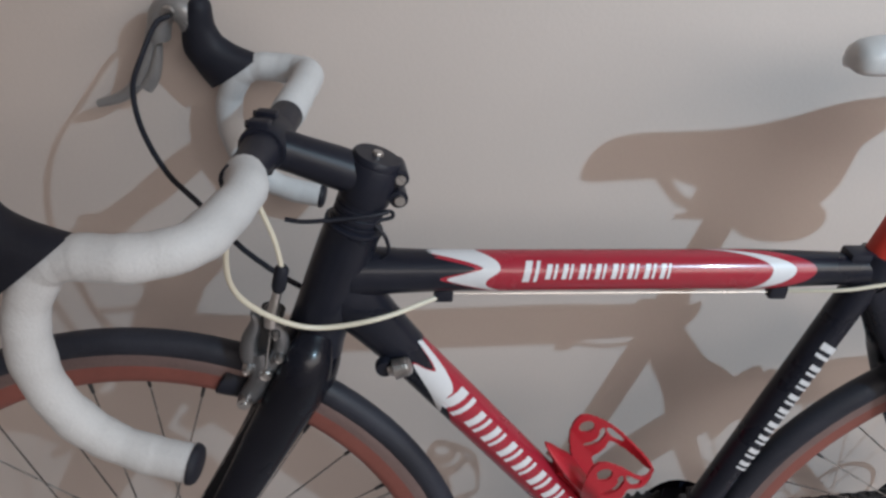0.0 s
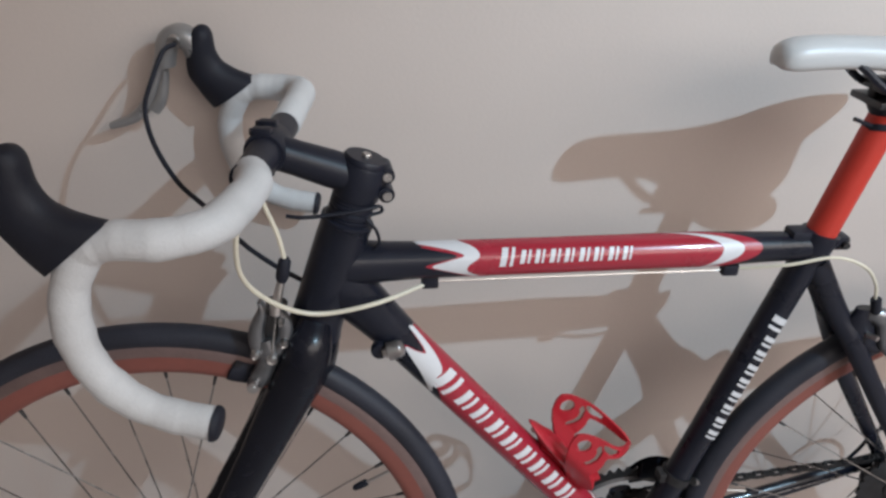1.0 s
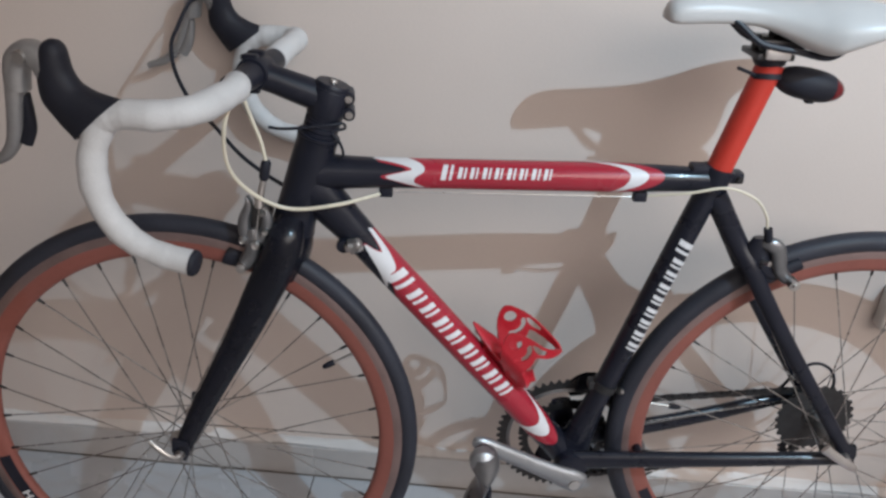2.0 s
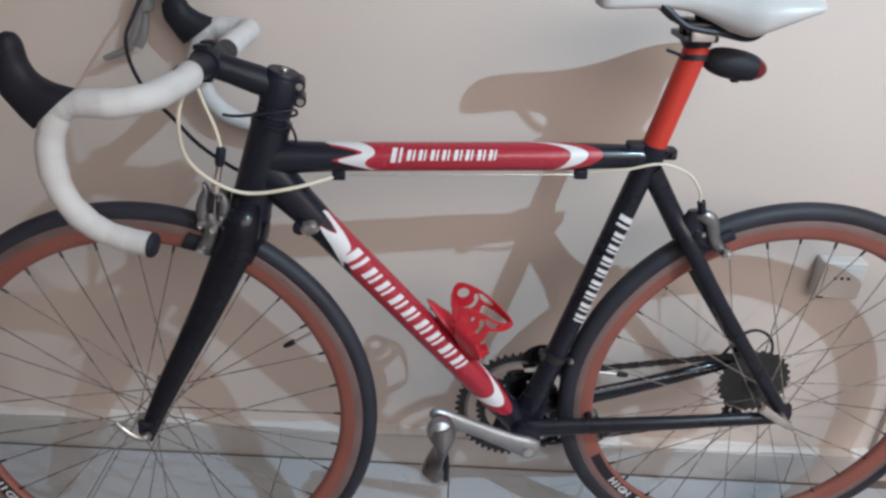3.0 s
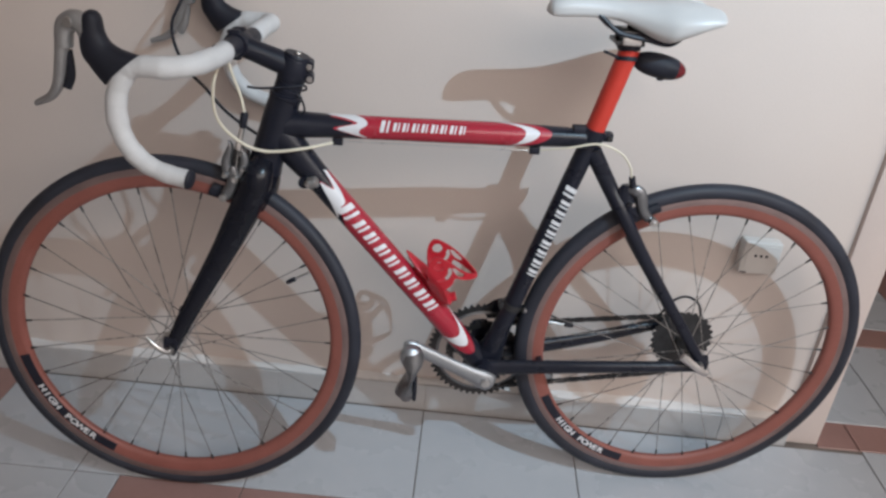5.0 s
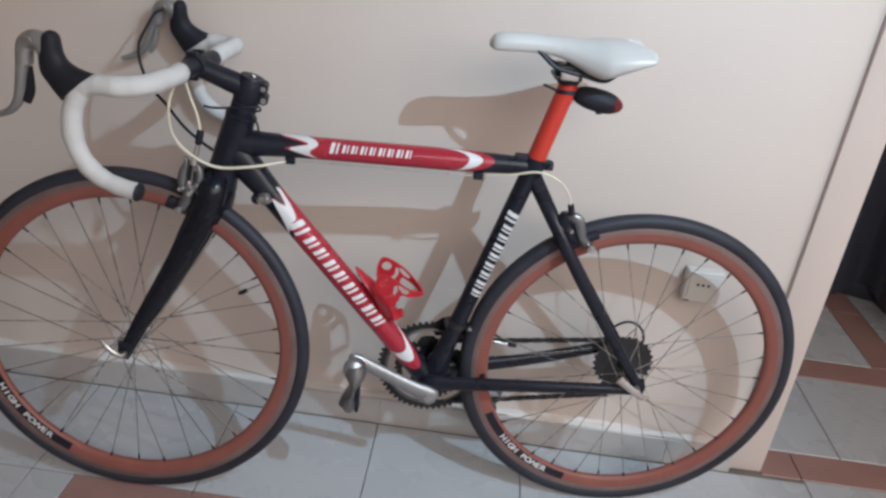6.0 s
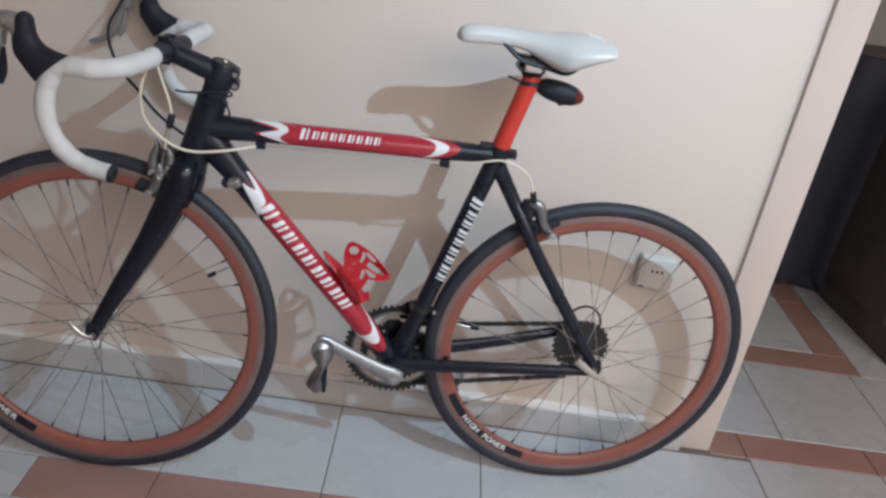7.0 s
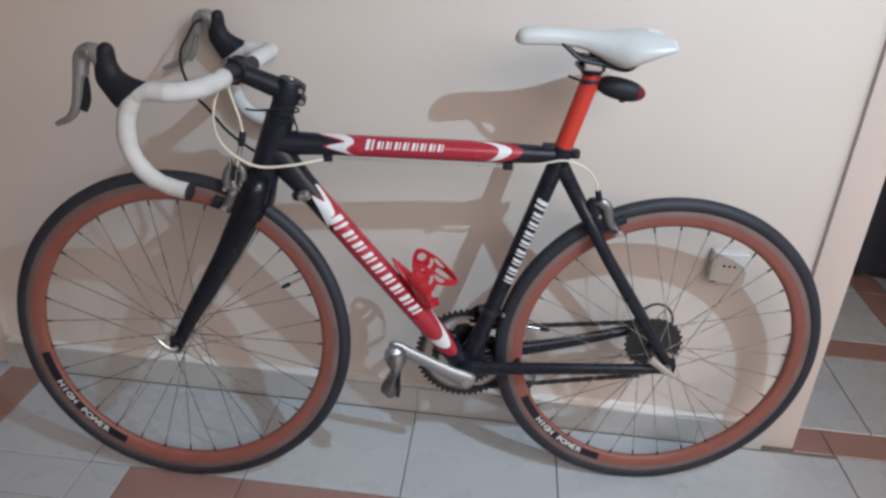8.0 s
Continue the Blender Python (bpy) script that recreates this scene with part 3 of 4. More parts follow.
TAIL_A, TAIL_B = P(0.4095, 0.8787), P(0.4969, 0.8623)
bm = bmesh.new()
sweep(bm, [TAIL_A + (TAIL_B - TAIL_A) * 0.80 * k / 16 for k in range(17)], lambda f: light_radius(0.80 * f), 20)
light = part("tail_light", bm, RUBBER, bicycle, "black tail light with a red lens")
bm = bmesh.new()
sweep(bm, [TAIL_A + (TAIL_B - TAIL_A) * (0.803 + 0.197 * k / 10) for k in range(11)], lambda f: max(0.0008, light_radius(0.803 + 0.197 * f)), 20)
part("lens", bm, RED_LENS, light, "dark red plastic lens")
bm = bmesh.new()
lathe(bm, [(0.0166, -0.0035), (0.0186, -0.0035), (0.0186, 0.0035), (0.0166, 0.0035)], 20, closed=True, m=Matrix.Translation(P(0.3958, 0.8787)) @ Matrix.Rotation(radians(90 - 12), 4, "X"))
box(bm, 0.4064, 0.4204, -0.006, 0.006, 0.8727, 0.8847, 0.003)
rod(bm, P(0.3811, 0.8807, -0.006), P(0.3534, 0.8907, -0.014), 0.0024, 6)
part("strap", bm, RUBBER, light, "black strap round the post")
bm = bmesh.new()
box(bm, 0.4520, 0.4620, -0.005, 0.005, 0.8473, 0.8588, 0.002)
part("clip", bm, RUBBER, light)

# headset, stem
stem_top = head_at(0.8566)
hax = (head_at(0.8446) - head_at(0.7148)).normalized()
headset = None
for v0, v1, r in ((0.7827, 0.7868, 0.0268), (0.7871, 0.7912, 0.0225), (0.7916, 0.7982, 0.0222), (0.7985, 0.8052, 0.0222), (0.8056, 0.8100, 0.0222)):
    a, b = head_at(v0), head_at(v1)
    bm = bmesh.new()
    sweep(bm, [a, a + (b - a) * 0.15, a + (b - a) * 0.85, b], lambda f, r=r: r - (0.0012 if f in (0, 1) else 0), 20)
    if headset is None:
        headset = part("headset_cup", bm, BLACK_MATT, bicycle, "black headset cup with spacers")
    else:
        part("spacer", bm, BLACK_MATT, headset)
CLAMP = P(-0.2223, 0.8619)
BAR_TURN, BAR_ROLL = -9.6, 2.3
PIVOT = head_at(0.8416)
BAR = Matrix.Translation(PIVOT + P(0, 0, -0.0187)) @ Matrix.Rotation(radians(BAR_ROLL), 4, "X") @ Matrix.Rotation(radians(BAR_TURN), 4, hax) @ Matrix.Translation(-PIVOT)
STEM = Matrix.Translation(PIVOT) @ Matrix.Rotation(radians(5.0), 4, hax) @ Matrix.Translation(-PIVOT)
bm = bmesh.new()
a, b = head_at(0.8100), head_at(0.8450)
sweep(bm, [a, a + (b - a) * 0.08, a + (b - a) * 0.92, b], lambda f: 0.0236 if 0 < f < 1 else 0.0224, 22)
sweep(bm, [head_at(0.8290).lerp(CLAMP, x) for x in (0.08, 0.35, 0.68, 0.88)], lambda f: 0.0185 if f < 0.4 else 0.0170, 20)
for v in (0.8150, 0.8350):
    rod(bm, P(-0.1130, v, -0.014), P(-0.1130, v, 0.014), 0.0082, 14)
stem = part("stem", bm, BLACK_MATT, bicycle, "matt black handlebar stem", at=STEM)
bm = bmesh.new()
lathe(bm, [(0.0, 0.0), (0.0200, 0.0), (0.0218, -0.003), (0.0218, -0.006)], 22, m=Matrix.Translation(head_at(0.8510)) @ hax.to_track_quat("Y", "Z").to_matrix().to_4x4())
cap = part("stem_cap", bm, BLACK_MATT, stem)
bm = bmesh.new()
lathe(bm, [(0.0, 0.003), (0.0042, 0.003), (0.0050, 0.0015), (0.0050, 0.0)], 12, m=Matrix.Translation(head_at(0.8510)) @ hax.to_track_quat("Y", "Z").to_matrix().to_4x4())
part("cap_bolt", bm, STEEL, cap)
for v in (0.8150, 0.8350):
    bm = bmesh.new()
    rod(bm, P(-0.1125, v, -0.0175), P(-0.1125, v, 0.014), 0.0046, 12)
    part("pinch_bolt", bm, STEEL, stem)
bm = bmesh.new()
lathe(bm, [(0.0160, -0.0185), (0.0185, -0.0185), (0.0195, -0.0170), (0.0195, 0.0170), (0.0185, 0.0185), (0.0160, 0.0185)], 22, m=Matrix.Translation(CLAMP))
for z in (-0.0185, 0.0185):
    for w in (-0.0115, 0.0115):
        box(bm, CLAMP.x - 0.011, CLAMP.x + 0.007, w - 0.0055, w + 0.0055, CLAMP.z + z - 0.0048, CLAMP.z + z + 0.0048, 0.0028)
face = part("faceplate", bm, BLACK_MATT, stem, at=STEM.inverted() @ BAR)
for w in (-0.0115, 0.0115):
    for z in (-0.0185, 0.0185):
        bm = bmesh.new()
        rod(bm, P(CLAMP.x - 0.0135, CLAMP.z + z, w), P(CLAMP.x - 0.008, CLAMP.z + z, w), 0.0034, 10)
        part("face_bolt", bm, DARK_STEEL, face)
cable("cable_tie", [P(-0.2081, 0.7986, -0.020), P(-0.1925, 0.7976, -0.022), P(-0.1680, 0.7996, -0.022), P(-0.1388, 0.8036, -0.022), P(-0.1212, 0.8046, -0.016)], 0.0021, RUBBER, "black cable tie round the steerer", 20)
cable("cable_tie", [P(-0.1387, 0.8026, -0.020), P(-0.1202, 0.8047, -0.014), P(-0.1171, 0.7967, -0.010), P(-0.1317, 0.7927, -0.014), P(-0.1226, 0.7797, -0.016), P(-0.1193, 0.7627, -0.012), P(-0.1269, 0.7527, -0.010)], 0.0018, RUBBER, "thin black loop behind the stem", 30)

# handlebar: it stands a little turned in the head tube
bm = bmesh.new()
sweep(bm, [CLAMP + P(0, 0, w) for w in (-0.080, -0.045, -0.030, 0.030, 0.045, 0.080)], lambda f: 0.0158 if 0.25 < f < 0.75 else 0.0145, 18)
handlebar = part("handlebar", bm, BLACK_MATT, bicycle, "black drop handlebar in white tape", at=BAR)
HALF = 0.199


def tape_radius(f):
    wraps = 34 * f
    return 0.0152 - 0.0024 * f ** 2 + 0.0003 * (wraps - math.floor(wraps)) + 0.0004 * math.sin(f * 41) + 0.0003 * math.sin(f * 97)


for s, tip, flare, bent in ((-1, 2.5, 0.0, 0.0), (1, 7.5, 9.0, 0.011)):
    HOOD = Matrix.Translation(P(-0.308, 0.858, s * HALF)) @ Matrix.Rotation(radians(flare), 4, "X") @ Matrix.Rotation(radians(tip), 4, "Y") @ Matrix.Translation(P(0.308, -0.858, -s * HALF))
    pts = path([CLAMP + P(0, 0, s * 0.064), P(-0.2105 - bent, 0.8663, s * 0.100), P(-0.2125 - bent, 0.8665, s * 0.146), P(-0.2220 - bent * 0.7, 0.8655, s * 0.180), P(-0.2510, 0.8625, s * 0.196), P(-0.2830, 0.8615, s * HALF), P(-0.3050, 0.8525, s * HALF),
                P(-0.3200, 0.8205, s * 0.2025), P(-0.3210, 0.7845, s * 0.206), P(-0.3100, 0.7525, s * 0.207), P(-0.2880, 0.7295, s * 0.208), P(-0.2585, 0.7170, s * 0.209), P(-0.2230, 0.7115, s * 0.210)], 208)
    bm = bmesh.new()
    sweep(bm, pts, tape_radius, 16)
    part("bar_tape", bm, WHITE_TAPE, handlebar, "worn white wrapped bar tape")
    bm = bmesh.new()
    d = (pts[-1] - pts[-4]).normalized()
    sweep(bm, [pts[-1] - d * 0.001, pts[-1] + d * 0.002, pts[-1] + d * 0.004, pts[-1] + d * 0.005], lambda f: 0.0145 - 0.005 * f * f, 16)
    part("end_plug", bm, RUBBER, handlebar, "black bar end plug")
    bm = bmesh.new()
    rear = path([P(u, v) for u, v in ((-0.2860, 0.8765), (-0.3000, 0.8785), (-0.3130, 0.8815), (-0.3250, 0.8875), (-0.3325, 0.8985), (-0.3350, 0.9090), (-0.3365, 0.9180), (-0.3405, 0.9245), (-0.3460, 0.9275))], 40)
    front = path([P(u, v) for u, v in ((-0.3345, 0.8305), (-0.3445, 0.8415), (-0.3540, 0.8540), (-0.3630, 0.8670), (-0.3650, 0.8850), (-0.3630, 0.9035), (-0.3595, 0.9170), (-0.3550, 0.9245), (-0.3500, 0.9275))], 40)
    across = [(0.0, 0.0176), (0.25, 0.0176), (0.5, 0.0158), (0.65, 0.0150), (0.78, 0.0128), (0.9, 0.0085), (1.0, 0.0015)]
    rings = []
    for k in range(41):
        mid, half = (rear[k] + front[k]) / 2, (rear[k] - front[k]) / 2
        wide = curve(across, k / 40)
        rings.append([bm.verts.new(mid + half * math.cos(q) + P(0, 0, s * HALF + wide * math.copysign(abs(math.sin(q)) ** 0.85, math.sin(q)))) for q in (2 * math.pi * i / 24 for i in range(24))])
    for p, q in zip(rings, rings[1:]):
        for i in range(24):
            bm.faces.new((p[i], p[(i + 1) % 24], q[(i + 1) % 24], q[i]))
    bm.faces.new(rings[0][::-1])
    bm.faces.new(rings[-1])
    hood = part("brake_hood", bm, RUBBER, handlebar, "black rubber brake hood", at=HOOD)
    bm = bmesh.new()
    sweep(bm, path([P(-0.3500, 0.8905, s * HALF), P(-0.3580, 0.9055, s * HALF), P(-0.3720, 0.9110, s * HALF), P(-0.3845, 0.9030, s * HALF), P(-0.3885, 0.8880, s * HALF), P(-0.3890, 0.8740, s * HALF)], 24), lambda f: (0.0145 - 0.002 * f * f, 0.0155 - 0.0042 * f), 16)
    body = part("lever_body", bm, GREY_LEVER, hood, "silver-grey lever body")
    bm = bmesh.new()
    sweep(bm, path([P(-0.3870, 0.9045, s * HALF), P(-0.3920, 0.8785, s * HALF), P(-0.3980, 0.8485, s * (HALF - 0.002)), P(-0.4070, 0.8185, s * (HALF - 0.006)), P(-0.4220, 0.7985, s * (HALF - 0.010)), P(-0.4460, 0.7845, s * (HALF - 0.014))], 26),
          lambda f: (0.0118 - 0.0050 * f, 0.0060 * (1 - f) ** 0.7 + 0.0042), 12)
    LEVER = Matrix.Translation(P(-0.380, 0.900)) @ Matrix.Rotation(radians(tip * 0.5 if s > 0 else 0.0), 4, "Y") @ Matrix.Translation(P(0.380, -0.900))
    part("brake_lever", bm, GREY_LEVER, hood, "curved grey brake lever", at=LEVER)
    # The wall-side paddle is coloured grey to stand for light on its black face.
    bm = bmesh.new()
    sweep(bm, path([P(-0.3860, 0.8685, s * (HALF - 0.005)), P(-0.3870, 0.8525, s * (HALF - 0.006)), P(-0.3900, 0.8325, s * (HALF - 0.008)), P(-0.3980, 0.8165, s * (HALF - 0.009))], 16), lambda f: (0.006, 0.003 + 0.0085 * f * (1.05 - 0.4 * f)), 12)
    part("shift_paddle", bm, RUBBER if s < 0 else GREY_LEVER, hood, "black shift paddle" if s < 0 else "black shift paddle, greyed for the light on it", at=LEVER)
    bm = bmesh.new()
    lathe(bm, [(0.0, -0.004), (0.006, -0.004), (0.0075, -0.001), (0.0075, 0.002)], 14, m=Matrix.Translation(P(-0.3740, 0.9095, s * HALF - 0.012)))
    part("pivot_cap", bm, STEEL, hood, "round steel pivot cap")


# brakes
def blob(bm, pts, across, thick, n=22, seg=14, scale=1.0):
    """A rounded arm through pts, its width in the wheel's plane given by across (share, half width)."""
    sweep(bm, path(pts, n), lambda f: (thick, curve(across, f) * scale), seg, side=(0, 1, 0))


def front_brake():
    w = -0.034
    bm = bmesh.new()
    blob(bm, [P(-0.2345, 0.6680, w), P(-0.2330, 0.6560, w - 0.002), P(-0.2340, 0.6440, w - 0.002), P(-0.2385, 0.6300, w), P(-0.2450, 0.6180, w + 0.002), P(-0.2530, 0.6110, w + 0.004)],
         [(0.0, 0.0065), (0.2, 0.0105), (0.45, 0.0098), (0.75, 0.0110), (0.92, 0.0090), (1.0, 0.003)], 0.0072)
    c = part("front_brake", bm, BRAKE_GREY, bicycle, "cast grey front brake caliper with silver bolts")
    bm = bmesh.new()
    blob(bm, [P(-0.2388, 0.7105, w + 0.004), P(-0.2365, 0.7000, w + 0.003), P(-0.2432, 0.6810, w + 0.002), P(-0.2440, 0.6640, w + 0.001), P(-0.2380, 0.6520, w), P(-0.2290, 0.6470, w)], [(0.0, 0.0022), (0.18, 0.0050), (0.45, 0.0080), (0.75, 0.0085), (1.0, 0.006)], 0.0068)
    part("caliper_arm", bm, BRAKE_GREY, c)
    bm = bmesh.new()
    blob(bm, [P(-0.2222, 0.7060, w + 0.004), P(-0.2195, 0.6965, w + 0.003), P(-0.2150, 0.6830, w + 0.002), P(-0.2172, 0.6660, w + 0.001), P(-0.2250, 0.6530, w), P(-0.2310, 0.6480, w)], [(0.0, 0.0045), (0.25, 0.0068), (0.5, 0.0075), (0.8, 0.0080), (1.0, 0.005)], 0.0068)
    part("caliper_arm", bm, BRAKE_GREY, c)
    # Dark plate stands for the shade in the open gap between the arms.
    bm = bmesh.new()
    blob(bm, [P(-0.2290, 0.6950, w + 0.006), P(-0.2298, 0.6800, w + 0.007), P(-0.2300, 0.6600, w + 0.006)], [(0.0, 0.006), (0.5, 0.010), (1.0, 0.008)], 0.004)
    part("return_spring_plate", bm, DARK_GREY, c, "dark plate for the shaded gap between the caliper arms")
    bm = bmesh.new()
    blob(bm, [P(-0.2282, 0.6728, 0.030), P(-0.2306, 0.6608, 0.034), P(-0.2378, 0.6348, 0.034), P(-0.2470, 0.6109, 0.028)], [(0.0, 0.012), (0.4, 0.011), (1.0, 0.006)], 0.0075)
    sweep(bm, path([P(-0.2290, 0.6788, -0.028), P(-0.2301, 0.6820, 0.0), P(-0.2290, 0.6700, 0.030)], 14), lambda f: (0.008, 0.010), 12)
    part("caliper_bridge", bm, DARK_GREY, c)
    for u, v, r in ((-0.2291, 0.6491, 0.0068), (-0.2455, 0.6548, 0.0050), (-0.2160, 0.6675, 0.0045), (-0.2180, 0.6925, 0.0035)):
        bm = bmesh.new()
        lathe(bm, [(0.0, -0.0125), (r * 0.45, -0.0125), (r * 0.5, -0.0110), (r * 0.75, -0.0118), (r, -0.0095), (r, 0.004)], 14, m=Matrix.Translation(P(u, v, w)))
        part("caliper_bolt", bm, STEEL, c, "bright steel pivot bolt")
    bm = bmesh.new()
    sweep(bm, [P(-0.2230, 0.6990, w - 0.002), P(-0.2222, 0.7090, w - 0.001), P(-0.2205, 0.7160, w), P(-0.2160, 0.7340, w), P(-0.2147, 0.7400, w)], lambda f: (0.0062, 0.0064, 0.0046, 0.0040, 0.0036)[round(f * 4)], 12)
    part("noodle", bm, ALU, c, "silver cable barrel")
    bm = bmesh.new()
    sweep(bm, [P(-0.2156, 0.7350, w), P(-0.2147, 0.7390, w), P(-0.2128, 0.7490, w), P(-0.2110, 0.7580, w), P(-0.2104, 0.7610, w)], lambda f: (0.0045, 0.0064, 0.0064, 0.0062, 0.004)[round(f * 4)], 12)
    part("cable_boot", bm, RUBBER, c)
    bm = bmesh.new()
    rod(bm, P(-0.2225, 0.7000, w - 0.004), P(-0.2290, 0.6560, w - 0.009), 0.0009, 6)
    part("bare_cable", bm, STEEL, c)
    for s in (-1, 1):
        bm = bmesh.new()
        sweep(bm, path([P(-0.2760, 0.6215, s * 0.019), P(-0.2700, 0.6190, s * 0.019), P(-0.2491, 0.6149, s * 0.0185), P(-0.2238, 0.6209, s * 0.018), P(-0.2121, 0.6269, s * 0.0175)], 18), lambda f: (0.0065, 0.0135 if 0.04 < f < 0.96 else 0.009), 12, side=(0, 1, 0))
        part("brake_pad", bm, RUBBER, c)
        bm = bmesh.new()
        lathe(bm, [(0.0, -0.011), (0.0030, -0.011), (0.0034, -0.0095), (0.0062, -0.0095), (0.0068, -0.007), (0.0068, 0.004)], 14, m=Matrix.Translation(P(-0.2511, 0.6136, s * 0.0345)) @ Matrix.Rotation(0 if s < 0 else math.pi, 4, "Z"))
        part("pad_bolt", bm, STEEL, c, "bright pad bolt")


def rear_brake():
    w = -0.030
    bm = bmesh.new()
    blob(bm, [P(0.4358, 0.6630, w + 0.006), P(0.4436, 0.6640, w + 0.001), P(0.4535, 0.6580, w), P(0.4597, 0.6430, w), P(0.4650, 0.6271, w + 0.002), P(0.4760, 0.6141, w + 0.004), P(0.4840, 0.6071, w + 0.006)],
         [(0.0, 0.006), (0.15, 0.0100), (0.4, 0.0105), (0.6, 0.0095), (0.8, 0.0085), (0.94, 0.0075), (1.0, 0.003)], 0.0075)
    c = part("rear_brake", bm, BRAKE_GREY, bicycle, "grey rear brake caliper with a silver bolt")
    bm = bmesh.new()
    blob(bm, [P(0.4317, 0.6700, w + 0.010), P(0.4330, 0.6550, w + 0.008), P(0.4393, 0.6350, w + 0.008), P(0.4514, 0.6211, w + 0.009), P(0.4653, 0.6131, w + 0.010)], [(0.0, 0.010), (0.2, 0.0165), (0.55, 0.0165), (0.8, 0.0115), (1.0, 0.006)], 0.008)
    part("caliper_arm", bm, BLACK_MATT, c)
    bm = bmesh.new()
    blob(bm, [P(0.4650, 0.6231, 0.030), P(0.4670, 0.6211, 0.033), P(0.4710, 0.6171, 0.033), P(0.4771, 0.6111, 0.028)], [(0.0, 0.008), (0.4, 0.010), (1.0, 0.006)], 0.0075)
    sweep(bm, path([P(0.4452, 0.6370, -0.026), P(0.4531, 0.6321, 0.0), P(0.4651, 0.6211, 0.030)], 14), lambda f: (0.008, 0.009), 12)
    part("caliper_bridge", bm, DARK_GREY, c)
    bm = bmesh.new()
    rod(bm, P(0.4375, 0.6395, -0.030), P(0.4420, 0.6410, -0.042), 0.0034, 12)
    part("caliper_bolt", bm, STEEL, c, "bright steel pivot bolt")
    bm = bmesh.new()
    sweep(bm, [P(0.4338, 0.6870, w + 0.001), P(0.4349, 0.6830, w + 0.001), P(0.4380, 0.6720, w + 0.001), P(0.4397, 0.6650, w + 0.001)], lambda f: 0.0058 if f < 0.7 else 0.004, 12)
    part("cable_boot", bm, RUBBER, c)
    for s in (-1, 1):
        bm = bmesh.new()
        sweep(bm, path([P(0.4498, 0.6031, s * 0.019), P(0.4556, 0.6071, s * 0.019), P(0.4749, 0.6191, s * 0.0185), P(0.4923, 0.6281, s * 0.018), P(0.4981, 0.6311, s * 0.018)], 18), lambda f: (0.0060, 0.0090 if 0.04 < f < 0.96 else 0.006), 12, side=(0, 1, 0))
        part("brake_pad", bm, RUBBER, c)
        bm = bmesh.new()
        lathe(bm, [(0.0, -0.016), (0.0034, -0.016), (0.0040, -0.0135), (0.0072, -0.0135), (0.0078, -0.011), (0.0078, 0.004)], 14, m=Matrix.Translation(P(0.4839, 0.6091, s * 0.030)) @ Matrix.Rotation(0 if s < 0 else math.pi, 4, "Z"))
        part("pad_bolt", bm, STEEL, c, "bright pad bolt")


front_brake()
rear_brake()

# wheel details
for rim, u in ((front_wheel, FRONT_U), (rear_wheel, REAR_U)):
    ang = radians(30.5 if u < 0 else 172)
    d = Vector((math.cos(ang), 0, math.sin(ang)))
    bm = bmesh.new()
    sweep(bm, [d * 0.279, d * 0.262, d * 0.250, d * 0.244], 0.0019, 10)
    valve = part("valve", bm, STEEL, rim, "thin metal valve stem")
    bm = bmesh.new()
    sweep(bm, [d * 0.248, d * 0.247, d * 0.238, d * 0.231, d * 0.229], lambda f: (0.003, 0.0042, 0.0044, 0.0034, 0.0015)[round(f * 4)], 12)
    part("valve_cap", bm, RUBBER, valve, "black valve cap")


def rim_decal(rim, a0, a1, t0, t1):
    """A black label on the rim's near side with white words."""
    bm = bmesh.new()
    rows = []
    for k in range(41):
        q = radians(a0 + (a1 - a0) * k / 40)
        rows.append([bm.verts.new((r * math.cos(q), y, r * math.sin(q))) for r, y in ((0.2995, -0.0108), (0.2940, -0.0103), (0.2885, -0.0099), (0.2830, -0.0081))])
    for p, q in zip(rows, rows[1:]):
        for i in range(3):
            bm.faces.new((p[i], p[i + 1], q[i + 1], q[i]))
    decal = part("rim_label", bm, BLACK_MATT, rim, "black rim label with white words")
    words = "HIGH POWER"
    for k, ch in enumerate(words):
        if ch == " ":
            continue
        q = radians(t0 + (t1 - t0) * k / (len(words) - 1))
        cu = bpy.data.curves.new("letter", "FONT")
        cu.body, cu.size, cu.align_x, cu.align_y, cu.offset, cu.extrude = ch, 0.0190, "CENTER", "CENTER", 0.0006, 0.0001
        cu.materials.append(WHITE_DECAL)
        o = new("letter", cu)
        o.parent = decal
        inward = Vector((-math.cos(q), 0, -math.sin(q)))
        along = Vector((math.sin(q) * -1, 0, math.cos(q)))
        face_out = along.cross(inward)
        if face_out.y > 0:
            along = -along
            face_out = -face_out
        tip = Vector((0, -1, 0)) * 0.9975 + inward * 0.07
        m = Matrix((along, inward, tip.normalized())).transposed().to_4x4()
        o.matrix_basis = Matrix.Translation(Vector((0.2912 * math.cos(q), -0.0108, 0.2912 * math.sin(q)))) @ m @ Matrix.Diagonal((1.12, 0.88, 1, 1))


rim_decal(front_wheel, 193, 243, 207.5, 233.5)
rim_decal(rear_wheel, 206, 254, 220, 244)
bm = bmesh.new()
rod(bm, P(FRONT_U, 0.334, FRONT_W - 0.054), P(FRONT_U, 0.334, FRONT_W - 0.064), 0.0085, 14, 0.006)
qr = part("front_quick_release", bm, STEEL, bicycle, "silver front quick-release nut and lever")
bm = bmesh.new()
sweep(bm, path([P(FRONT_U, 0.334, FRONT_W - 0.064), P(FRONT_U - 0.012, 0.342, FRONT_W - 0.069), P(FRONT_U - 0.026, 0.355, FRONT_W - 0.068), P(FRONT_U - 0.036, 0.364, FRONT_W - 0.064)], 14), lambda f: (0.003, 0.0048 - 0.001 * f), 10)
part("lever", bm, STEEL, qr)
bm = bmesh.new()
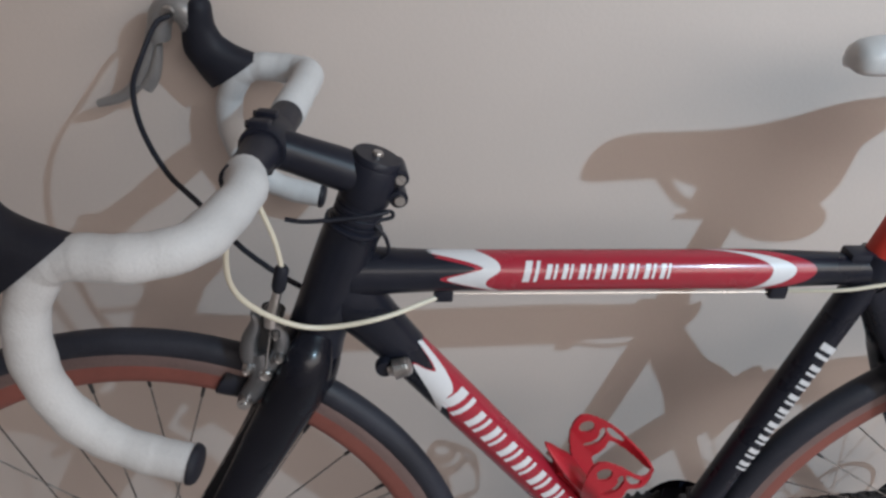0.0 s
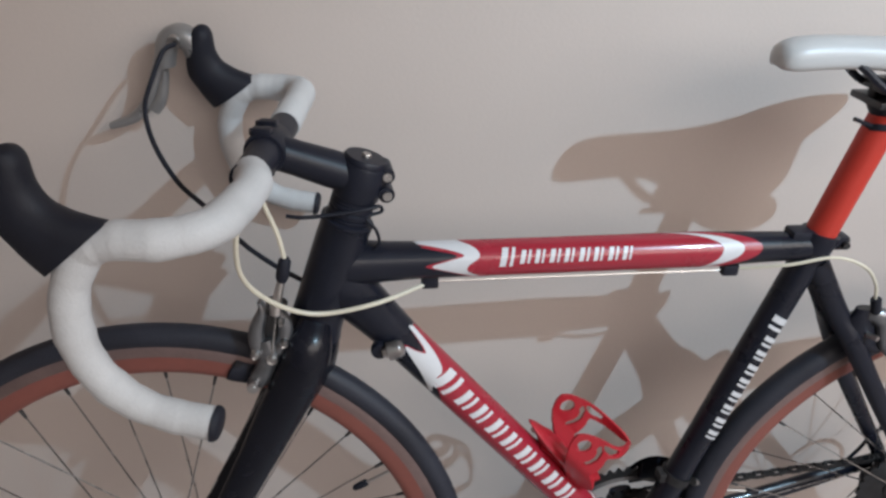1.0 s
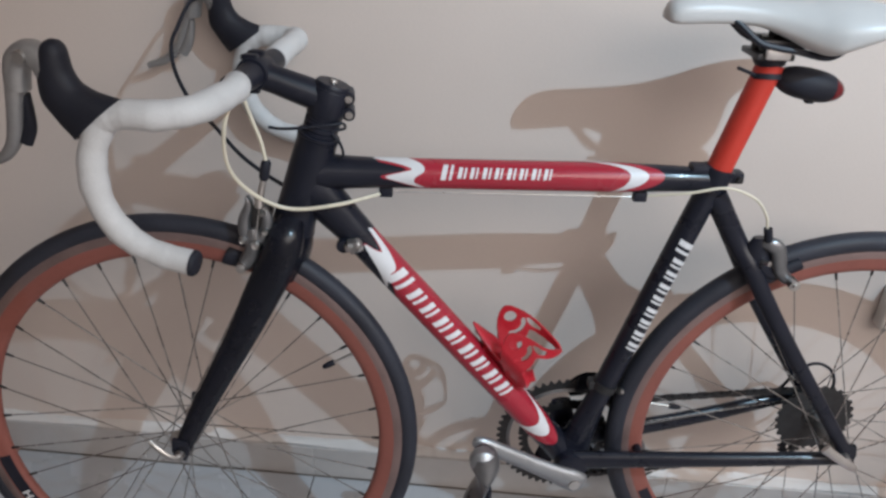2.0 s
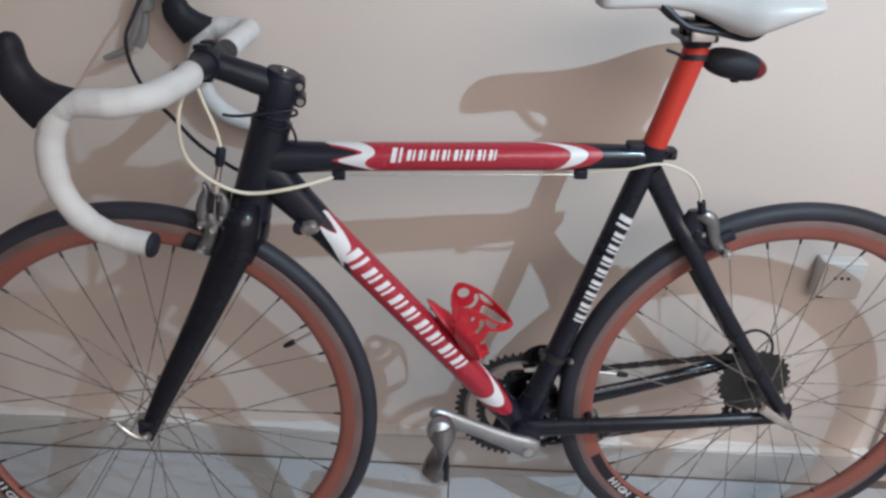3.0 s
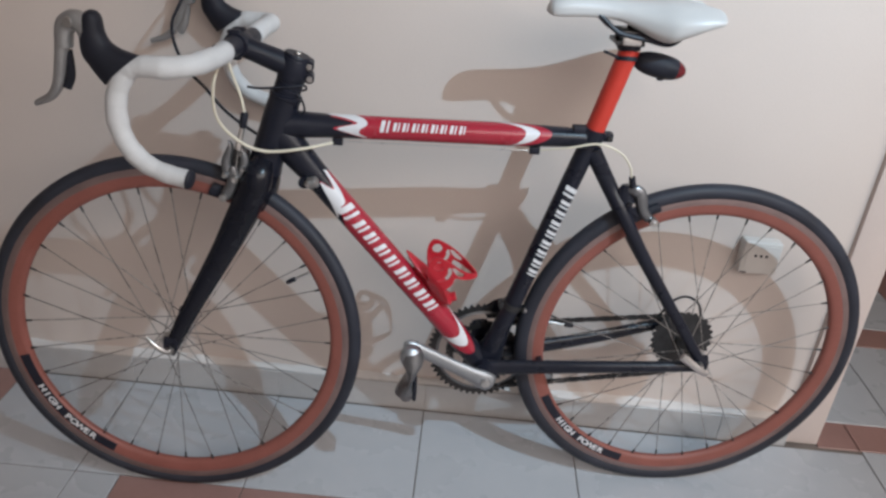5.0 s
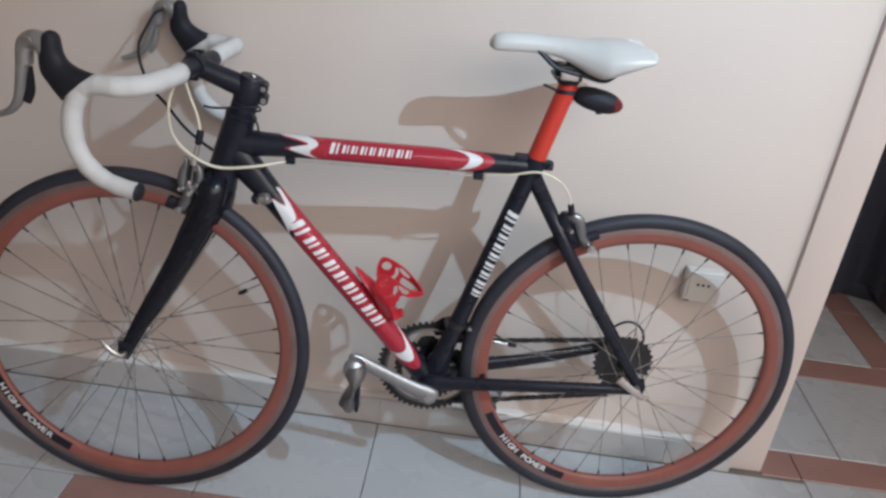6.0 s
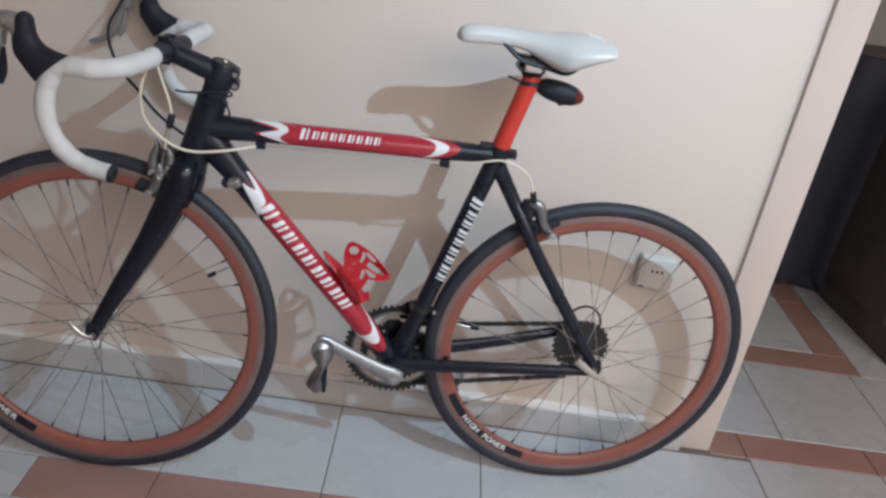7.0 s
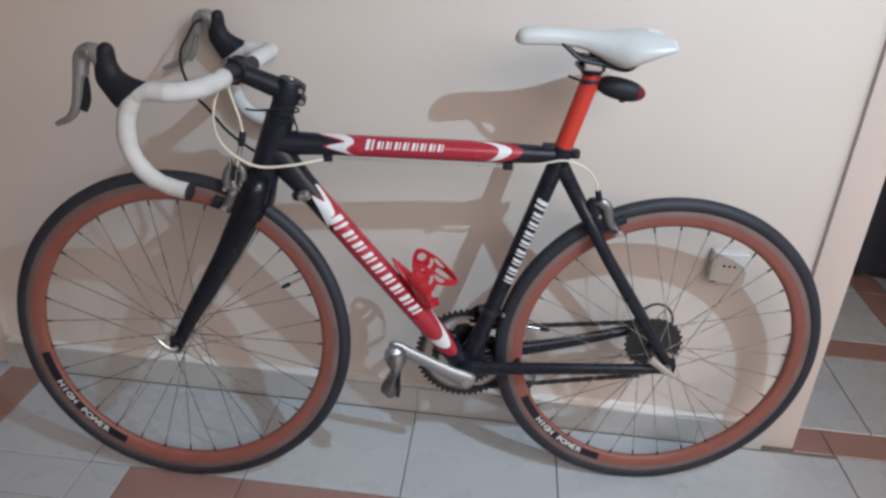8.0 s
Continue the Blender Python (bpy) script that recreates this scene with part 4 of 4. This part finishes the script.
rod(bm, P(REAR_U + 0.004, 0.334, -0.066), P(REAR_U + 0.004, 0.334, -0.079), 0.0090, 14, 0.007)
qr = part("rear_quick_release", bm, STEEL, bicycle, "silver rear quick-release nut and lever")
bm = bmesh.new()
sweep(bm, path([P(REAR_U + 0.018, 0.322, -0.078), P(REAR_U + 0.002, 0.333, -0.080), P(REAR_U - 0.022, 0.350, -0.079), P(REAR_U - 0.036, 0.360, -0.078)], 14), lambda f: (0.0035, 0.0060 + 0.002 * f), 10)
part("lever", bm, ALU, qr)


# drive train
def toothed(bm, radius, inner, teeth, w, thick, tooth=0.006):
    n = teeth * 4
    for side in (-1, 1):
        outer, hole = [], []
        for k in range(n):
            q = 2 * math.pi * k / n
            r = radius if k % 4 in (1, 2) else radius - tooth
            outer.append(bm.verts.new((r * math.cos(q), w + side * thick / 2, r * math.sin(q))))
            hole.append(bm.verts.new((inner * math.cos(q), w + side * thick / 2, inner * math.sin(q))))
        for k in range(n):
            j = (k + 1) % n
            bm.faces.new((outer[k], outer[j], hole[j], hole[k]) if side < 0 else (hole[k], hole[j], outer[j], outer[k]))
        if side < 0:
            first = (outer, hole)
    for a, b in ((first[0], outer), (hole, first[1])):
        for k in range(n):
            j = (k + 1) % n
            bm.faces.new((a[k], a[j], b[j], b[k]))


bm = bmesh.new()
for k in range(5):
    q = radians(27 + 72 * k)
    sweep(bm, [Vector((0.012 * math.cos(q), 0.052, 0.012 * math.sin(q))), Vector((0.045 * math.cos(q), 0.048, 0.045 * math.sin(q))), Vector((0.071 * math.cos(q), 0.045, 0.071 * math.sin(q)))], lambda f: (0.005, 0.022 - 0.007 * f), 12)
lathe(bm, [(0.0, 0.060), (0.020, 0.060), (0.022, 0.050), (0.020, 0.040), (0.0, 0.040)], 20)
crankset = part("crankset", bm, BLACK_MATT, bicycle, "double chainset with silver crank arms", at=Matrix.Translation(BB))
for radius, inner, teeth, w in ((0.1085, 0.0890, 52, 0.0445), (0.0735, 0.058, 36, 0.0375)):
    bm = bmesh.new()
    toothed(bm, radius, inner, teeth, w, 0.0025)
    part("chainring", bm, DARK_STEEL, crankset, "dark toothed chainring", smooth=False)
# Lighter metal on this bevel stands for light glinting off the dark ring.
bm = bmesh.new()
lathe(bm, [(0.0875, 0.0412), (0.0925, 0.0430), (0.0925, 0.0436), (0.0875, 0.0440)], 64, closed=True)
part("chainring_edge", bm, BRAKE_GREY, crankset, "worn inner edge, lighter grey for its glint")
PED = Vector((-0.148, -0.090, 0.090))
for s in (-1, 1):
    tip = Vector((PED.x * -s, 0.084 * s, PED.z * -s))
    root = Vector((-0.006 * -s, 0.072 * s, 0.012 * -s))
    bm = bmesh.new()
    sweep(bm, [root + (tip - root) * x for x in (-0.115, -0.105, -0.08, -0.03, 0.08, 0.2, 0.5, 0.85, 0.95, 1.03, 1.07, 1.085)],
          lambda f: ((0.002, 0.006, 0.0085, 0.0095, 0.0095, 0.0090, 0.0085, 0.0085, 0.0085, 0.0075, 0.005, 0.002)[round(f * 11)], (0.005, 0.012, 0.0175, 0.0192, 0.0182, 0.0150, 0.0130, 0.0128, 0.0135, 0.0110, 0.0075, 0.003)[round(f * 11)]), 16, side=(0, 1, 0))
    arm = part("crank_arm", bm, CRANK_METAL, crankset, "scuffed silver crank arm")
    bm = bmesh.new()
    rod(bm, root + Vector((0, s * 0.004, 0)), root + Vector((0, s * 0.012, 0)), 0.0105, 16, 0.008)
    part("crank_bolt", bm, STEEL, arm)
    bm = bmesh.new()
    ball = tip + Vector((0.001 * s, 0, -0.004 * s))
    rod(bm, tip, tip + Vector((0, s * 0.040, 0)), 0.0080, 12)
    sweep(bm, [ball + Vector((0, s * y, 0)) for y in (0.022, 0.026, 0.034, 0.044, 0.050, 0.054)], lambda f: (0.009, 0.0150, 0.0190, 0.0185, 0.0130, 0.004)[round(f * 5)], 20)
    pedal = part("pedal", bm, CRANK_METAL, crankset, "worn silver and black pedal hanging down")
    bm = bmesh.new()
    e = ball + Vector((0, s * 0.036, 0))
    sweep(bm, path([e + Vector((0.002, 0, 0.010)), e + Vector((0.004, 0, -0.014)), e + Vector((0.002, 0.002 * s, -0.036)), e + Vector((-0.003, 0.002 * s, -0.060)), e + Vector((-0.004, 0, -0.086))], 24),
          lambda f: (0.030 * (0.45 + 0.55 * math.sin(math.pi * min(1, 0.12 + 0.8 * f))), 0.0205 * (0.66 + 0.34 * math.cos(2 * math.pi * (f - 0.15) * 1.25)) * (1 if f < 0.93 else 0.6)), 16, side=(0, 1, 0))
    part("pedal_cage", bm, BRAKE_GREY, pedal, "scuffed grey pedal cage")
    bm = bmesh.new()
    box(bm, e.x + 0.007, e.x + 0.014, e.y - 0.020, e.y + 0.020, e.z - 0.084, e.z - 0.040, 0.003)
    part("pedal_plate", bm, RUBBER, pedal, "black pedal plate")

bm = bmesh.new()
for k in range(8):
    toothed(bm, 0.0270 + 0.0050 * k, 0.014, 12 + 2 * k, 0.050 - 0.0042 * k, 0.002, 0.0045)
lathe(bm, [(0.014, 0.018), (0.020, 0.018), (0.020, 0.052), (0.014, 0.052)], 20, closed=True)
part("cassette", bm, DARK_STEEL, rear_wheel, "dark greasy rear sprocket cassette", smooth=False)


def chain(bm, a, b):
    a, b = Vector(a), Vector(b)
    n = int((b - a).length / 0.0127)
    d = (b - a) / n
    q = d.to_track_quat("X", "Z").to_matrix().to_4x4()
    for k in range(n):
        wide = 0.0030 if k % 2 else 0.0042
        for s in (-1, 1):
            prism(bm, [(-0.001, 0.0), (0.0005, 0.0038), (0.0035, 0.0030), (0.0092, 0.0030), (0.0122, 0.0038), (0.0137, 0.0), (0.0122, -0.0038), (0.0092, -0.0030), (0.0035, -0.0030), (0.0005, -0.0038)], 0.0012,
                  Matrix.Translation(a + d * k) @ q @ Matrix.Translation((0, s * wide, 0)))
        rod(bm, a + d * k - Vector((0, 0.004, 0)), a + d * k + Vector((0, 0.004, 0)), 0.0028, 6)


bm = bmesh.new()
chain(bm, P(0.2220, 0.3400, 0.0385), P(REAR_U - 0.004, 0.3795, 0.0385))
chain_top = part("chain", bm, DARK_STEEL, bicycle, "dark oily roller chain", smooth=False)
bm = bmesh.new()
chain(bm, P(0.2350, 0.1885, 0.0385), P(0.6050, 0.2430, 0.0400))
part("lower_run", bm, DARK_STEEL, chain_top, smooth=False)
bm = bmesh.new()
sweep(bm, path([P(0.6188, 0.3180, 0.074), P(0.6208, 0.3050, 0.080), P(0.6168, 0.2960, 0.076), P(0.6090, 0.2890, 0.060)], 12), lambda f: (0.009, 0.011), 12)
rear_mech = part("rear_derailleur", bm, BLACK_MATT, bicycle, "dark rear derailleur behind the cassette")
for u, v in ((0.6090, 0.2880), (0.6030, 0.2590)):
    bm = bmesh.new()
    toothed(bm, 0.0195, 0.006, 11, 0.0, 0.003, 0.004)
    part("jockey_wheel", bm, RUBBER, rear_mech, smooth=False, at=Matrix.Translation(P(u, v, 0.042)))
bm = bmesh.new()
rod(bm, P(0.6090, 0.2880, 0.050), P(0.6030, 0.2590, 0.050), 0.006, 8)
rod(bm, P(0.6090, 0.2880, 0.034), P(0.6030, 0.2590, 0.034), 0.006, 8)
part("derailleur_cage", bm, DARK_STEEL, rear_mech)
bm = bmesh.new()
sweep(bm, path([P(0.2336, 0.3833, 0.036), P(0.2591, 0.3813, 0.036), P(0.2946, 0.3654, 0.036), P(0.3148, 0.3374, 0.030)], 14), lambda f: (0.0014, 0.014), 8, side=(0, 1, 0))
sweep(bm, path([P(0.2230, 0.3560, 0.052), P(0.2380, 0.3640, 0.052), P(0.2591, 0.3720, 0.052), P(0.2946, 0.3560, 0.052), P(0.3148, 0.3274, 0.050)], 16), lambda f: (0.0016, 0.013 + 0.008 * math.sin(math.pi * f)), 8, side=(0, 1, 0))
front_mech = part("front_derailleur", bm, BLACK_MATT, bicycle, "black front derailleur with bright screws")
bm = bmesh.new()
c = BB + (ST_T - BB) * 0.285
lathe(bm, [(0.0165, -0.006), (0.0190, -0.006), (0.0190, 0.006), (0.0165, 0.006)], 20, closed=True, m=Matrix.Translation(c) @ (ST_T - BB).to_track_quat("Y", "Z").to_matrix().to_4x4())
rod(bm, c + P(0.002, 0, 0.016), P(0.2708, 0.3813, 0.040), 0.008, 10)
box(bm, c.x - 0.025, c.x - 0.014, -0.008, 0.010, c.z - 0.006, c.z + 0.008, 0.003)
part("clamp_band", bm, DARK_STEEL, front_mech)
bm = bmesh.new()
rod(bm, c + P(0.020, -0.004, -0.010), c + P(0.040, -0.012, -0.002), 0.0055, 10)
part("clamp_screw", bm, STEEL, front_mech)
for u, v, r in ((0.2770, 0.3610, 0.0050), (0.2850, 0.3480, 0.0042), (0.2655, 0.3830, 0.0036)):
    bm = bmesh.new()
    rod(bm, P(u, v, 0.030), P(u + 0.003, v + 0.004, 0.022), r, 10)
    part("limit_screw", bm, STEEL, front_mech, "bright limit screw")

# bottle cage
DT_D = (DT_R - DT_F).normalized()
DT_N = Vector((-DT_D.z, 0, DT_D.x))
if DT_N.z < 0:
    DT_N = -DT_N


def C(s, n, w=0.0):
    return DT_F + DT_D * s + DT_N * n + P(0, 0, w)


bm = bmesh.new()
sweep(bm, path([C(0.345, 0.0235), C(0.352, 0.0250), C(0.400, 0.0250), C(0.415, 0.0240)], 14), lambda f: (0.0125, 0.0035), 12, side=(0, 1, 0))
cage = part("bottle_cage", bm, RED_PLASTIC, bicycle, "empty red plastic bottle cage on the down tube")


def ring(cx, cy, r, n=16, stretch=1.0):
    return [(cx + r * math.cos(2 * math.pi * k / n), cy + stretch * r * math.sin(2 * math.pi * k / n)) for k in range(n)]


def crescent(cx, cy, r0, r1, a0, a1, n=8):
    out = [(cx + r1 * math.cos(radians(a0 + (a1 - a0) * k / n)), cy + r1 * math.sin(radians(a0 + (a1 - a0) * k / n))) for k in range(n + 1)]
    return out + [(cx + r0 * math.cos(radians(a0 + (a1 - a0) * k / n)), cy + r0 * math.sin(radians(a0 + (a1 - a0) * k / n))) for k in range(n - 1, 0, -1)]


def inside(x, y, loop):
    hit = False
    for (x0, y0), (x1, y1) in zip(loop, loop[1:] + loop[:1]):
        if (y0 > y) != (y1 > y) and x < x0 + (x1 - x0) * (y - y0) / (y1 - y0):
            hit = not hit
    return hit


def plate(outline, holes, place, thick, cell=0.0014):
    """A plate with holes, cut from a fine mesh and bent into shape by place(u, v)."""
    bm = bmesh.new()
    xs, ys = [p[0] for p in outline], [p[1] for p in outline]
    made = {}

    def corner(i, j):
        if (i, j) not in made:
            made[i, j] = bm.verts.new((min(xs) + cell * i, min(ys) + cell * j, 0))
        return made[i, j]

    for i in range(int((max(xs) - min(xs)) / cell) + 1):
        for j in range(int((max(ys) - min(ys)) / cell) + 1):
            x, y = min(xs) + cell * (i + 0.5), min(ys) + cell * (j + 0.5)
            if inside(x, y, outline) and not any(inside(x, y, h) for h in holes):
                bm.faces.new((corner(i, j), corner(i + 1, j), corner(i + 1, j + 1), corner(i, j + 1)))
    rim = [v for v in bm.verts if v.is_boundary]
    for k in range(5):
        bmesh.ops.smooth_vert(bm, verts=rim, factor=0.5, use_axis_x=True, use_axis_y=True, use_axis_z=True)
    for v in bm.verts:
        v.co = place(v.co.x, v.co.y)
    bmesh.ops.recalc_face_normals(bm, faces=bm.faces)
    bmesh.ops.solidify(bm, geom=bm.faces[:], thickness=thick)
    return bm


wing = [Vector((u, v, 0)) for u, v in ((0.1153, 0.4212), (0.1039, 0.4512), (0.0983, 0.4831), (0.1002, 0.5071), (0.1082, 0.5196), (0.1210, 0.5191), (0.1368, 0.5116), (0.1547, 0.4996), (0.1746, 0.4857), (0.1909, 0.4747), (0.1916, 0.4652), (0.1769, 0.4697), (0.1621, 0.4752), (0.1493, 0.4792),
                                        (0.1470, 0.4712), (0.1399, 0.4602), (0.1322, 0.4532), (0.1385, 0.4352), (0.1408, 0.4192), (0.1273, 0.4112))]
smooth_wing = [(p.x, p.y) for p in path(wing, 80)]
holes = [ring(0.1179, 0.5021, 0.0086), crescent(0.1216, 0.4911, 0.0140, 0.0195, -105, 32, 12),
         [(0.1419, 0.5011), (0.1469, 0.4991), (0.1657, 0.4857), (0.1629, 0.4812), (0.1531, 0.4842), (0.1461, 0.4911)]]
for s in (-1, 1):
    def bend(u, v, s=s):
        f = min(1.0, max(0.0, (u * 0.76 + v * 0.65 - 0.3605) / 0.040))
        g = min(1.0, max(0.0, (u - 0.1474) / 0.044))
        return P(u, v, s * (0.006 + 0.032 * math.sin(f * math.pi / 2)) * (1 - 0.92 * g * g))
    part("cage_wing", plate(smooth_wing, holes, bend, 0.0032), RED_PLASTIC, cage)
bm = bmesh.new()
sweep(bm, path([P(0.0605, 0.5121), P(0.0685, 0.5021), P(0.0806, 0.4871), P(0.0966, 0.4702), P(0.1168, 0.4432), P(0.1388, 0.4192), P(0.1564, 0.4232)], 26), lambda f: ((0.004 + 0.020 * min(1, f * 2.2)) if f < 0.9 else 0.012, 0.0012 + 0.0065 * min(1, f * 2.5)), 12, side=(0, 1, 0))
part("cage_back", bm, RED_PLASTIC, cage)
for s in (0.325, 0.392):
    bm = bmesh.new()
    rod(bm, C(s, 0.027), C(s, 0.031), 0.0045, 10)
    part("cage_bolt", bm, STEEL, cage)


# ---- fixtures and the next room ----
def outlet_box():
    ob = thing("wall_socket", "white surface-mounted wall socket behind the rear wheel", "socket", Matrix.Translation((0.760, 0, 0.481)))
    bm = bmesh.new()
    box(bm, -0.036, 0.040, -0.030, 0.0, -0.043, 0.029, 0.005, 3)
    body = part("socket_box", bm, OUTLET_WHITE, ob)
    bm = bmesh.new()
    box(bm, -0.029, 0.033, -0.0325, -0.029, -0.032, 0.021, 0.002)
    part("face", bm, OUTLET_WHITE, body)
    bm = bmesh.new()
    box(bm, -0.033, -0.020, -0.0312, -0.029, -0.0415, -0.0385, 0.0008, 1)
    part("slot", bm, RUBBER, body)
    for x in (-0.011, 0.0, 0.011):
        bm = bmesh.new()
        lathe(bm, [(0.0, -0.0332), (0.0030, -0.0332), (0.0030, -0.0315), (0.0, -0.0315)], 12, m=Matrix.Translation((x, 0, 0.000)))
        part("pin_hole", bm, RUBBER, body)


outlet_box()


def dark_chest():
    ob = thing("wooden_chest", "dark brown wooden chest standing in the next room", "chest", Matrix.Translation((1.735, 0.52, 0)) @ pose(0, 0, 0, 0, 0, 5))
    bm = bmesh.new()
    box(bm, 0.02, 0.62, 0.0, 1.1, 0.0, 0.78, 0.006)
    body = part("body", bm, DARK_WOOD, ob)
    bm = bmesh.new()
    box(bm, 0.0, 0.64, -0.02, 1.12, 0.78, 0.81, 0.006)
    part("top", bm, DARK_WOOD, ob)
    bm = bmesh.new()
    for y in (0.08, 0.58):
        box(bm, 0.005, 0.02, y, y + 0.44, 0.10, 0.70, 0.006)
    part("panel", bm, DARK_WOOD, body)


def draped_cloth():
    """A black cloth that hangs in folds over the chest's end, down to the floor."""
    ob = thing("draped_cloth", "black cloth hanging in folds down the chest's side", "cloth", Matrix.Translation((1.615, 1.00, 0)) @ pose(0, 0, 0, 0, 0, -20))
    bm = bmesh.new()
    nx, nz = 60, 18
    sides = []
    for back in (0, 1):
        grid = []
        for i in range(nx + 1):
            x = -0.20 + 0.50 * i / nx
            row = []
            for k in range(nz + 1):
                z = 0.035 + 0.81 * k / nz
                fold = 0.020 * math.sin(x * 46 + 0.7 * math.sin(z * 5)) * (1.1 - 0.7 * k / nz) + 0.012 * math.sin(x * 21 + z * 3)
                low = 0.022 * math.sin(x * 33) * max(0.0, 1 - k / 3)
                row.append(bm.verts.new((x, fold + (0.07 if back else 0.0), z + low)))
            grid.append(row)
        sides.append(grid)
    for grid in sides:
        for i in range(nx):
            for k in range(nz):
                bm.faces.new((grid[i][k], grid[i + 1][k], grid[i + 1][k + 1], grid[i][k + 1]))
    f, g = sides
    for i in range(nx):
        bm.faces.new((f[i][0], g[i][0], g[i + 1][0], f[i + 1][0]))
        bm.faces.new((f[i][nz], f[i + 1][nz], g[i + 1][nz], g[i][nz]))
    for k in range(nz):
        bm.faces.new((f[0][k], f[0][k + 1], g[0][k + 1], g[0][k]))
        bm.faces.new((f[nx][k], g[nx][k], g[nx][k + 1], f[nx][k + 1]))
    part("cloth", bm, DARK_CLOTH, ob)
    bm = bmesh.new()
    box(bm, -0.16, 0.20, 0.02, 0.06, 0.0, 0.06, 0.01)
    part("hem", bm, DARK_CLOTH, ob)


dark_chest()
draped_cloth()

# ---- floor tiles and skirting, piece by piece ----
floor = bpy.data.objects["floor"]
shapes = {}


def tile(x0, x1, y0, y1, material, name="tile", parent=floor, gap=0.0012, z0=-0.008, z1=0.0):
    wide, deep = round(x1 - x0, 3), round(y1 - y0, 3)
    key = (wide, deep, material.name, name)
    at = Matrix.Translation(((x0 + x1) / 2, (y0 + y1) / 2, random.uniform(-0.0004, 0.0)))
    if key not in shapes:
        bm = bmesh.new()
        box(bm, -wide / 2 + gap, wide / 2 - gap, -deep / 2 + gap, deep / 2 - gap, z0, z1, 0.0012, 1)
        shapes[key] = part(name, bm, material, parent, smooth=False, at=at)
    else:
        again(shapes[key], parent, at)


BAND = 0.112
LEFT0, LEFT1 = -0.931, -0.829
for i in range(-10, 13):
    x0, x1 = max(TX + TILE * i, -3.195), min(TX + TILE * (i + 1), 4.195)
    for j in range(12):
        y1 = -0.0285 if j == 0 else TY - TILE * j - BAND
        y0 = max(TY - TILE * (j + 1) - (BAND if j else 0), -4.195)
        if j == 0 and i == 1:  # one long piece, with no joint to be seen
            tile(x0, TX + TILE * 3, y0, -0.0285, TILE_WHITE)
        elif j == 0 and i == 2:
            continue
        elif j == 0 and x0 > 0.95:
            tile(x0, x1, y0, -0.018, TILE_WHITE)
        elif j == 0 and x0 < LEFT1 < x1:
            tile(LEFT1, x1, y0, y1, TILE_WHITE)
        elif (j == 0 and x1 <= LEFT1) or y1 - y0 < 0.03:
            continue
        else:
            tile(x0, x1, y0, y1, TILE_WHITE)
# terracotta band in front of the bicycle
yb = TY - TILE
tile(-0.479, TX - TILE, yb - BAND, yb, TILE_RED)
for i in range(-1, 12):
    tile(TX + TILE * i, TX + TILE * (i + 1), yb - BAND, yb, TILE_RED)
tile(TX - 2 * TILE, -0.479, yb - BAND, yb, TILE_WHITE)
tile(TX - 3 * TILE, TX - 2 * TILE, yb - BAND, yb, TILE_WHITE)
for i in range(-9, -3):
    tile(TX + TILE * i, TX + TILE * (i + 1), yb - BAND, yb, TILE_WHITE)
# the band by the left-hand door casing
tile(LEFT0, LEFT1, -0.345, -0.008, TILE_RED)
for k in range(6):
    tile(LEFT0 - TILE * (k + 1), LEFT0 - TILE * k, -0.340, -0.008, TILE_WHITE)
    tile(LEFT0 - TILE * (k + 1), LEFT0 - TILE * k, -0.008, 0.058, TILE_WHITE)
# doorway and the next room
SILL0, SILL1, ROOM0, ROOM1 = -0.018, 0.080, 0.438, 0.540
for k in range(10):
    tile(1.026 if k == 0 else 1.122 + TILE * (k - 1), 1.122 + TILE * k, SILL0, SILL1, TILE_RED)
for k in range(10):
    tile(1.026 if k == 0 else 1.250 + TILE * (k - 1), min(1.250 + TILE * k, 4.195), SILL1, ROOM0, TILE_WHITE)
tile(0.55, 1.115, ROOM0, ROOM1, TILE_RED)
tile(1.115, 1.632, ROOM0, ROOM1, TILE_RED)
for i in range(7):
    for k in range(11):
        tile(1.632 + TILE * i, 1.632 + TILE * (i + 1), ROOM0 + TILE * k, min(ROOM0 + TILE * (k + 1), 4.195), TILE_WHITE)
for k in range(11):
    y0, y1 = ROOM1 + TILE * k, min(ROOM1 + TILE * (k + 1), 4.195)
    tile(1.525, 1.632, y0, y1, TILE_RED)
    for i in range(4):
        tile(1.525 - TILE * (i + 1), 1.525 - TILE * i, y0, y1, TILE_WHITE)
skirting = tagged(thing("baseboard_north", "grey marbled tile skirting along the wall's foot", "skirting"), kind="structure")
for i in range(-4, 3):
    x0, x1 = max(TX + TILE * i, CAS_L + 0.001), min(TX + TILE * (i + 1), CAS_R - 0.001)
    if x1 > x0:
        tile(x0, x1, -0.0255, -0.0175, SKIRT, "skirting_tile", skirting, 0.0001, -0.0020, 0.0690)
bm = bmesh.new()
n = 300
rows = []
for k in range(n + 1):
    x = CAS_L + 0.003 + (CAS_R - CAS_L - 0.006) * k / n
    lip = 0.0030 * math.sin(k * 0.11 + 1.1 * math.sin(k * 0.037)) + random.uniform(-0.0012, 0.0012)
    crest = 0.0012 * math.sin(k * 0.19) + random.uniform(-0.0008, 0.0008)
    rows.append([bm.verts.new((x, y, z)) for y, z in ((-0.0172, 0.001), (-0.0172, 0.0690), (-0.0215 - lip * 0.6, 0.0700 + crest), (-0.0150, 0.0722 + crest), (-0.0060, 0.0738 + crest), (-0.0003, 0.0752 + lip))])
for p, q in zip(rows, rows[1:]):
    for a in range(5):
        bm.faces.new((p[a], p[a + 1], q[a + 1], q[a]))
part("mortar_ledge", bm, ROOM_PAINT, skirting, "uneven whitish mortar ledge along the tiles' top")
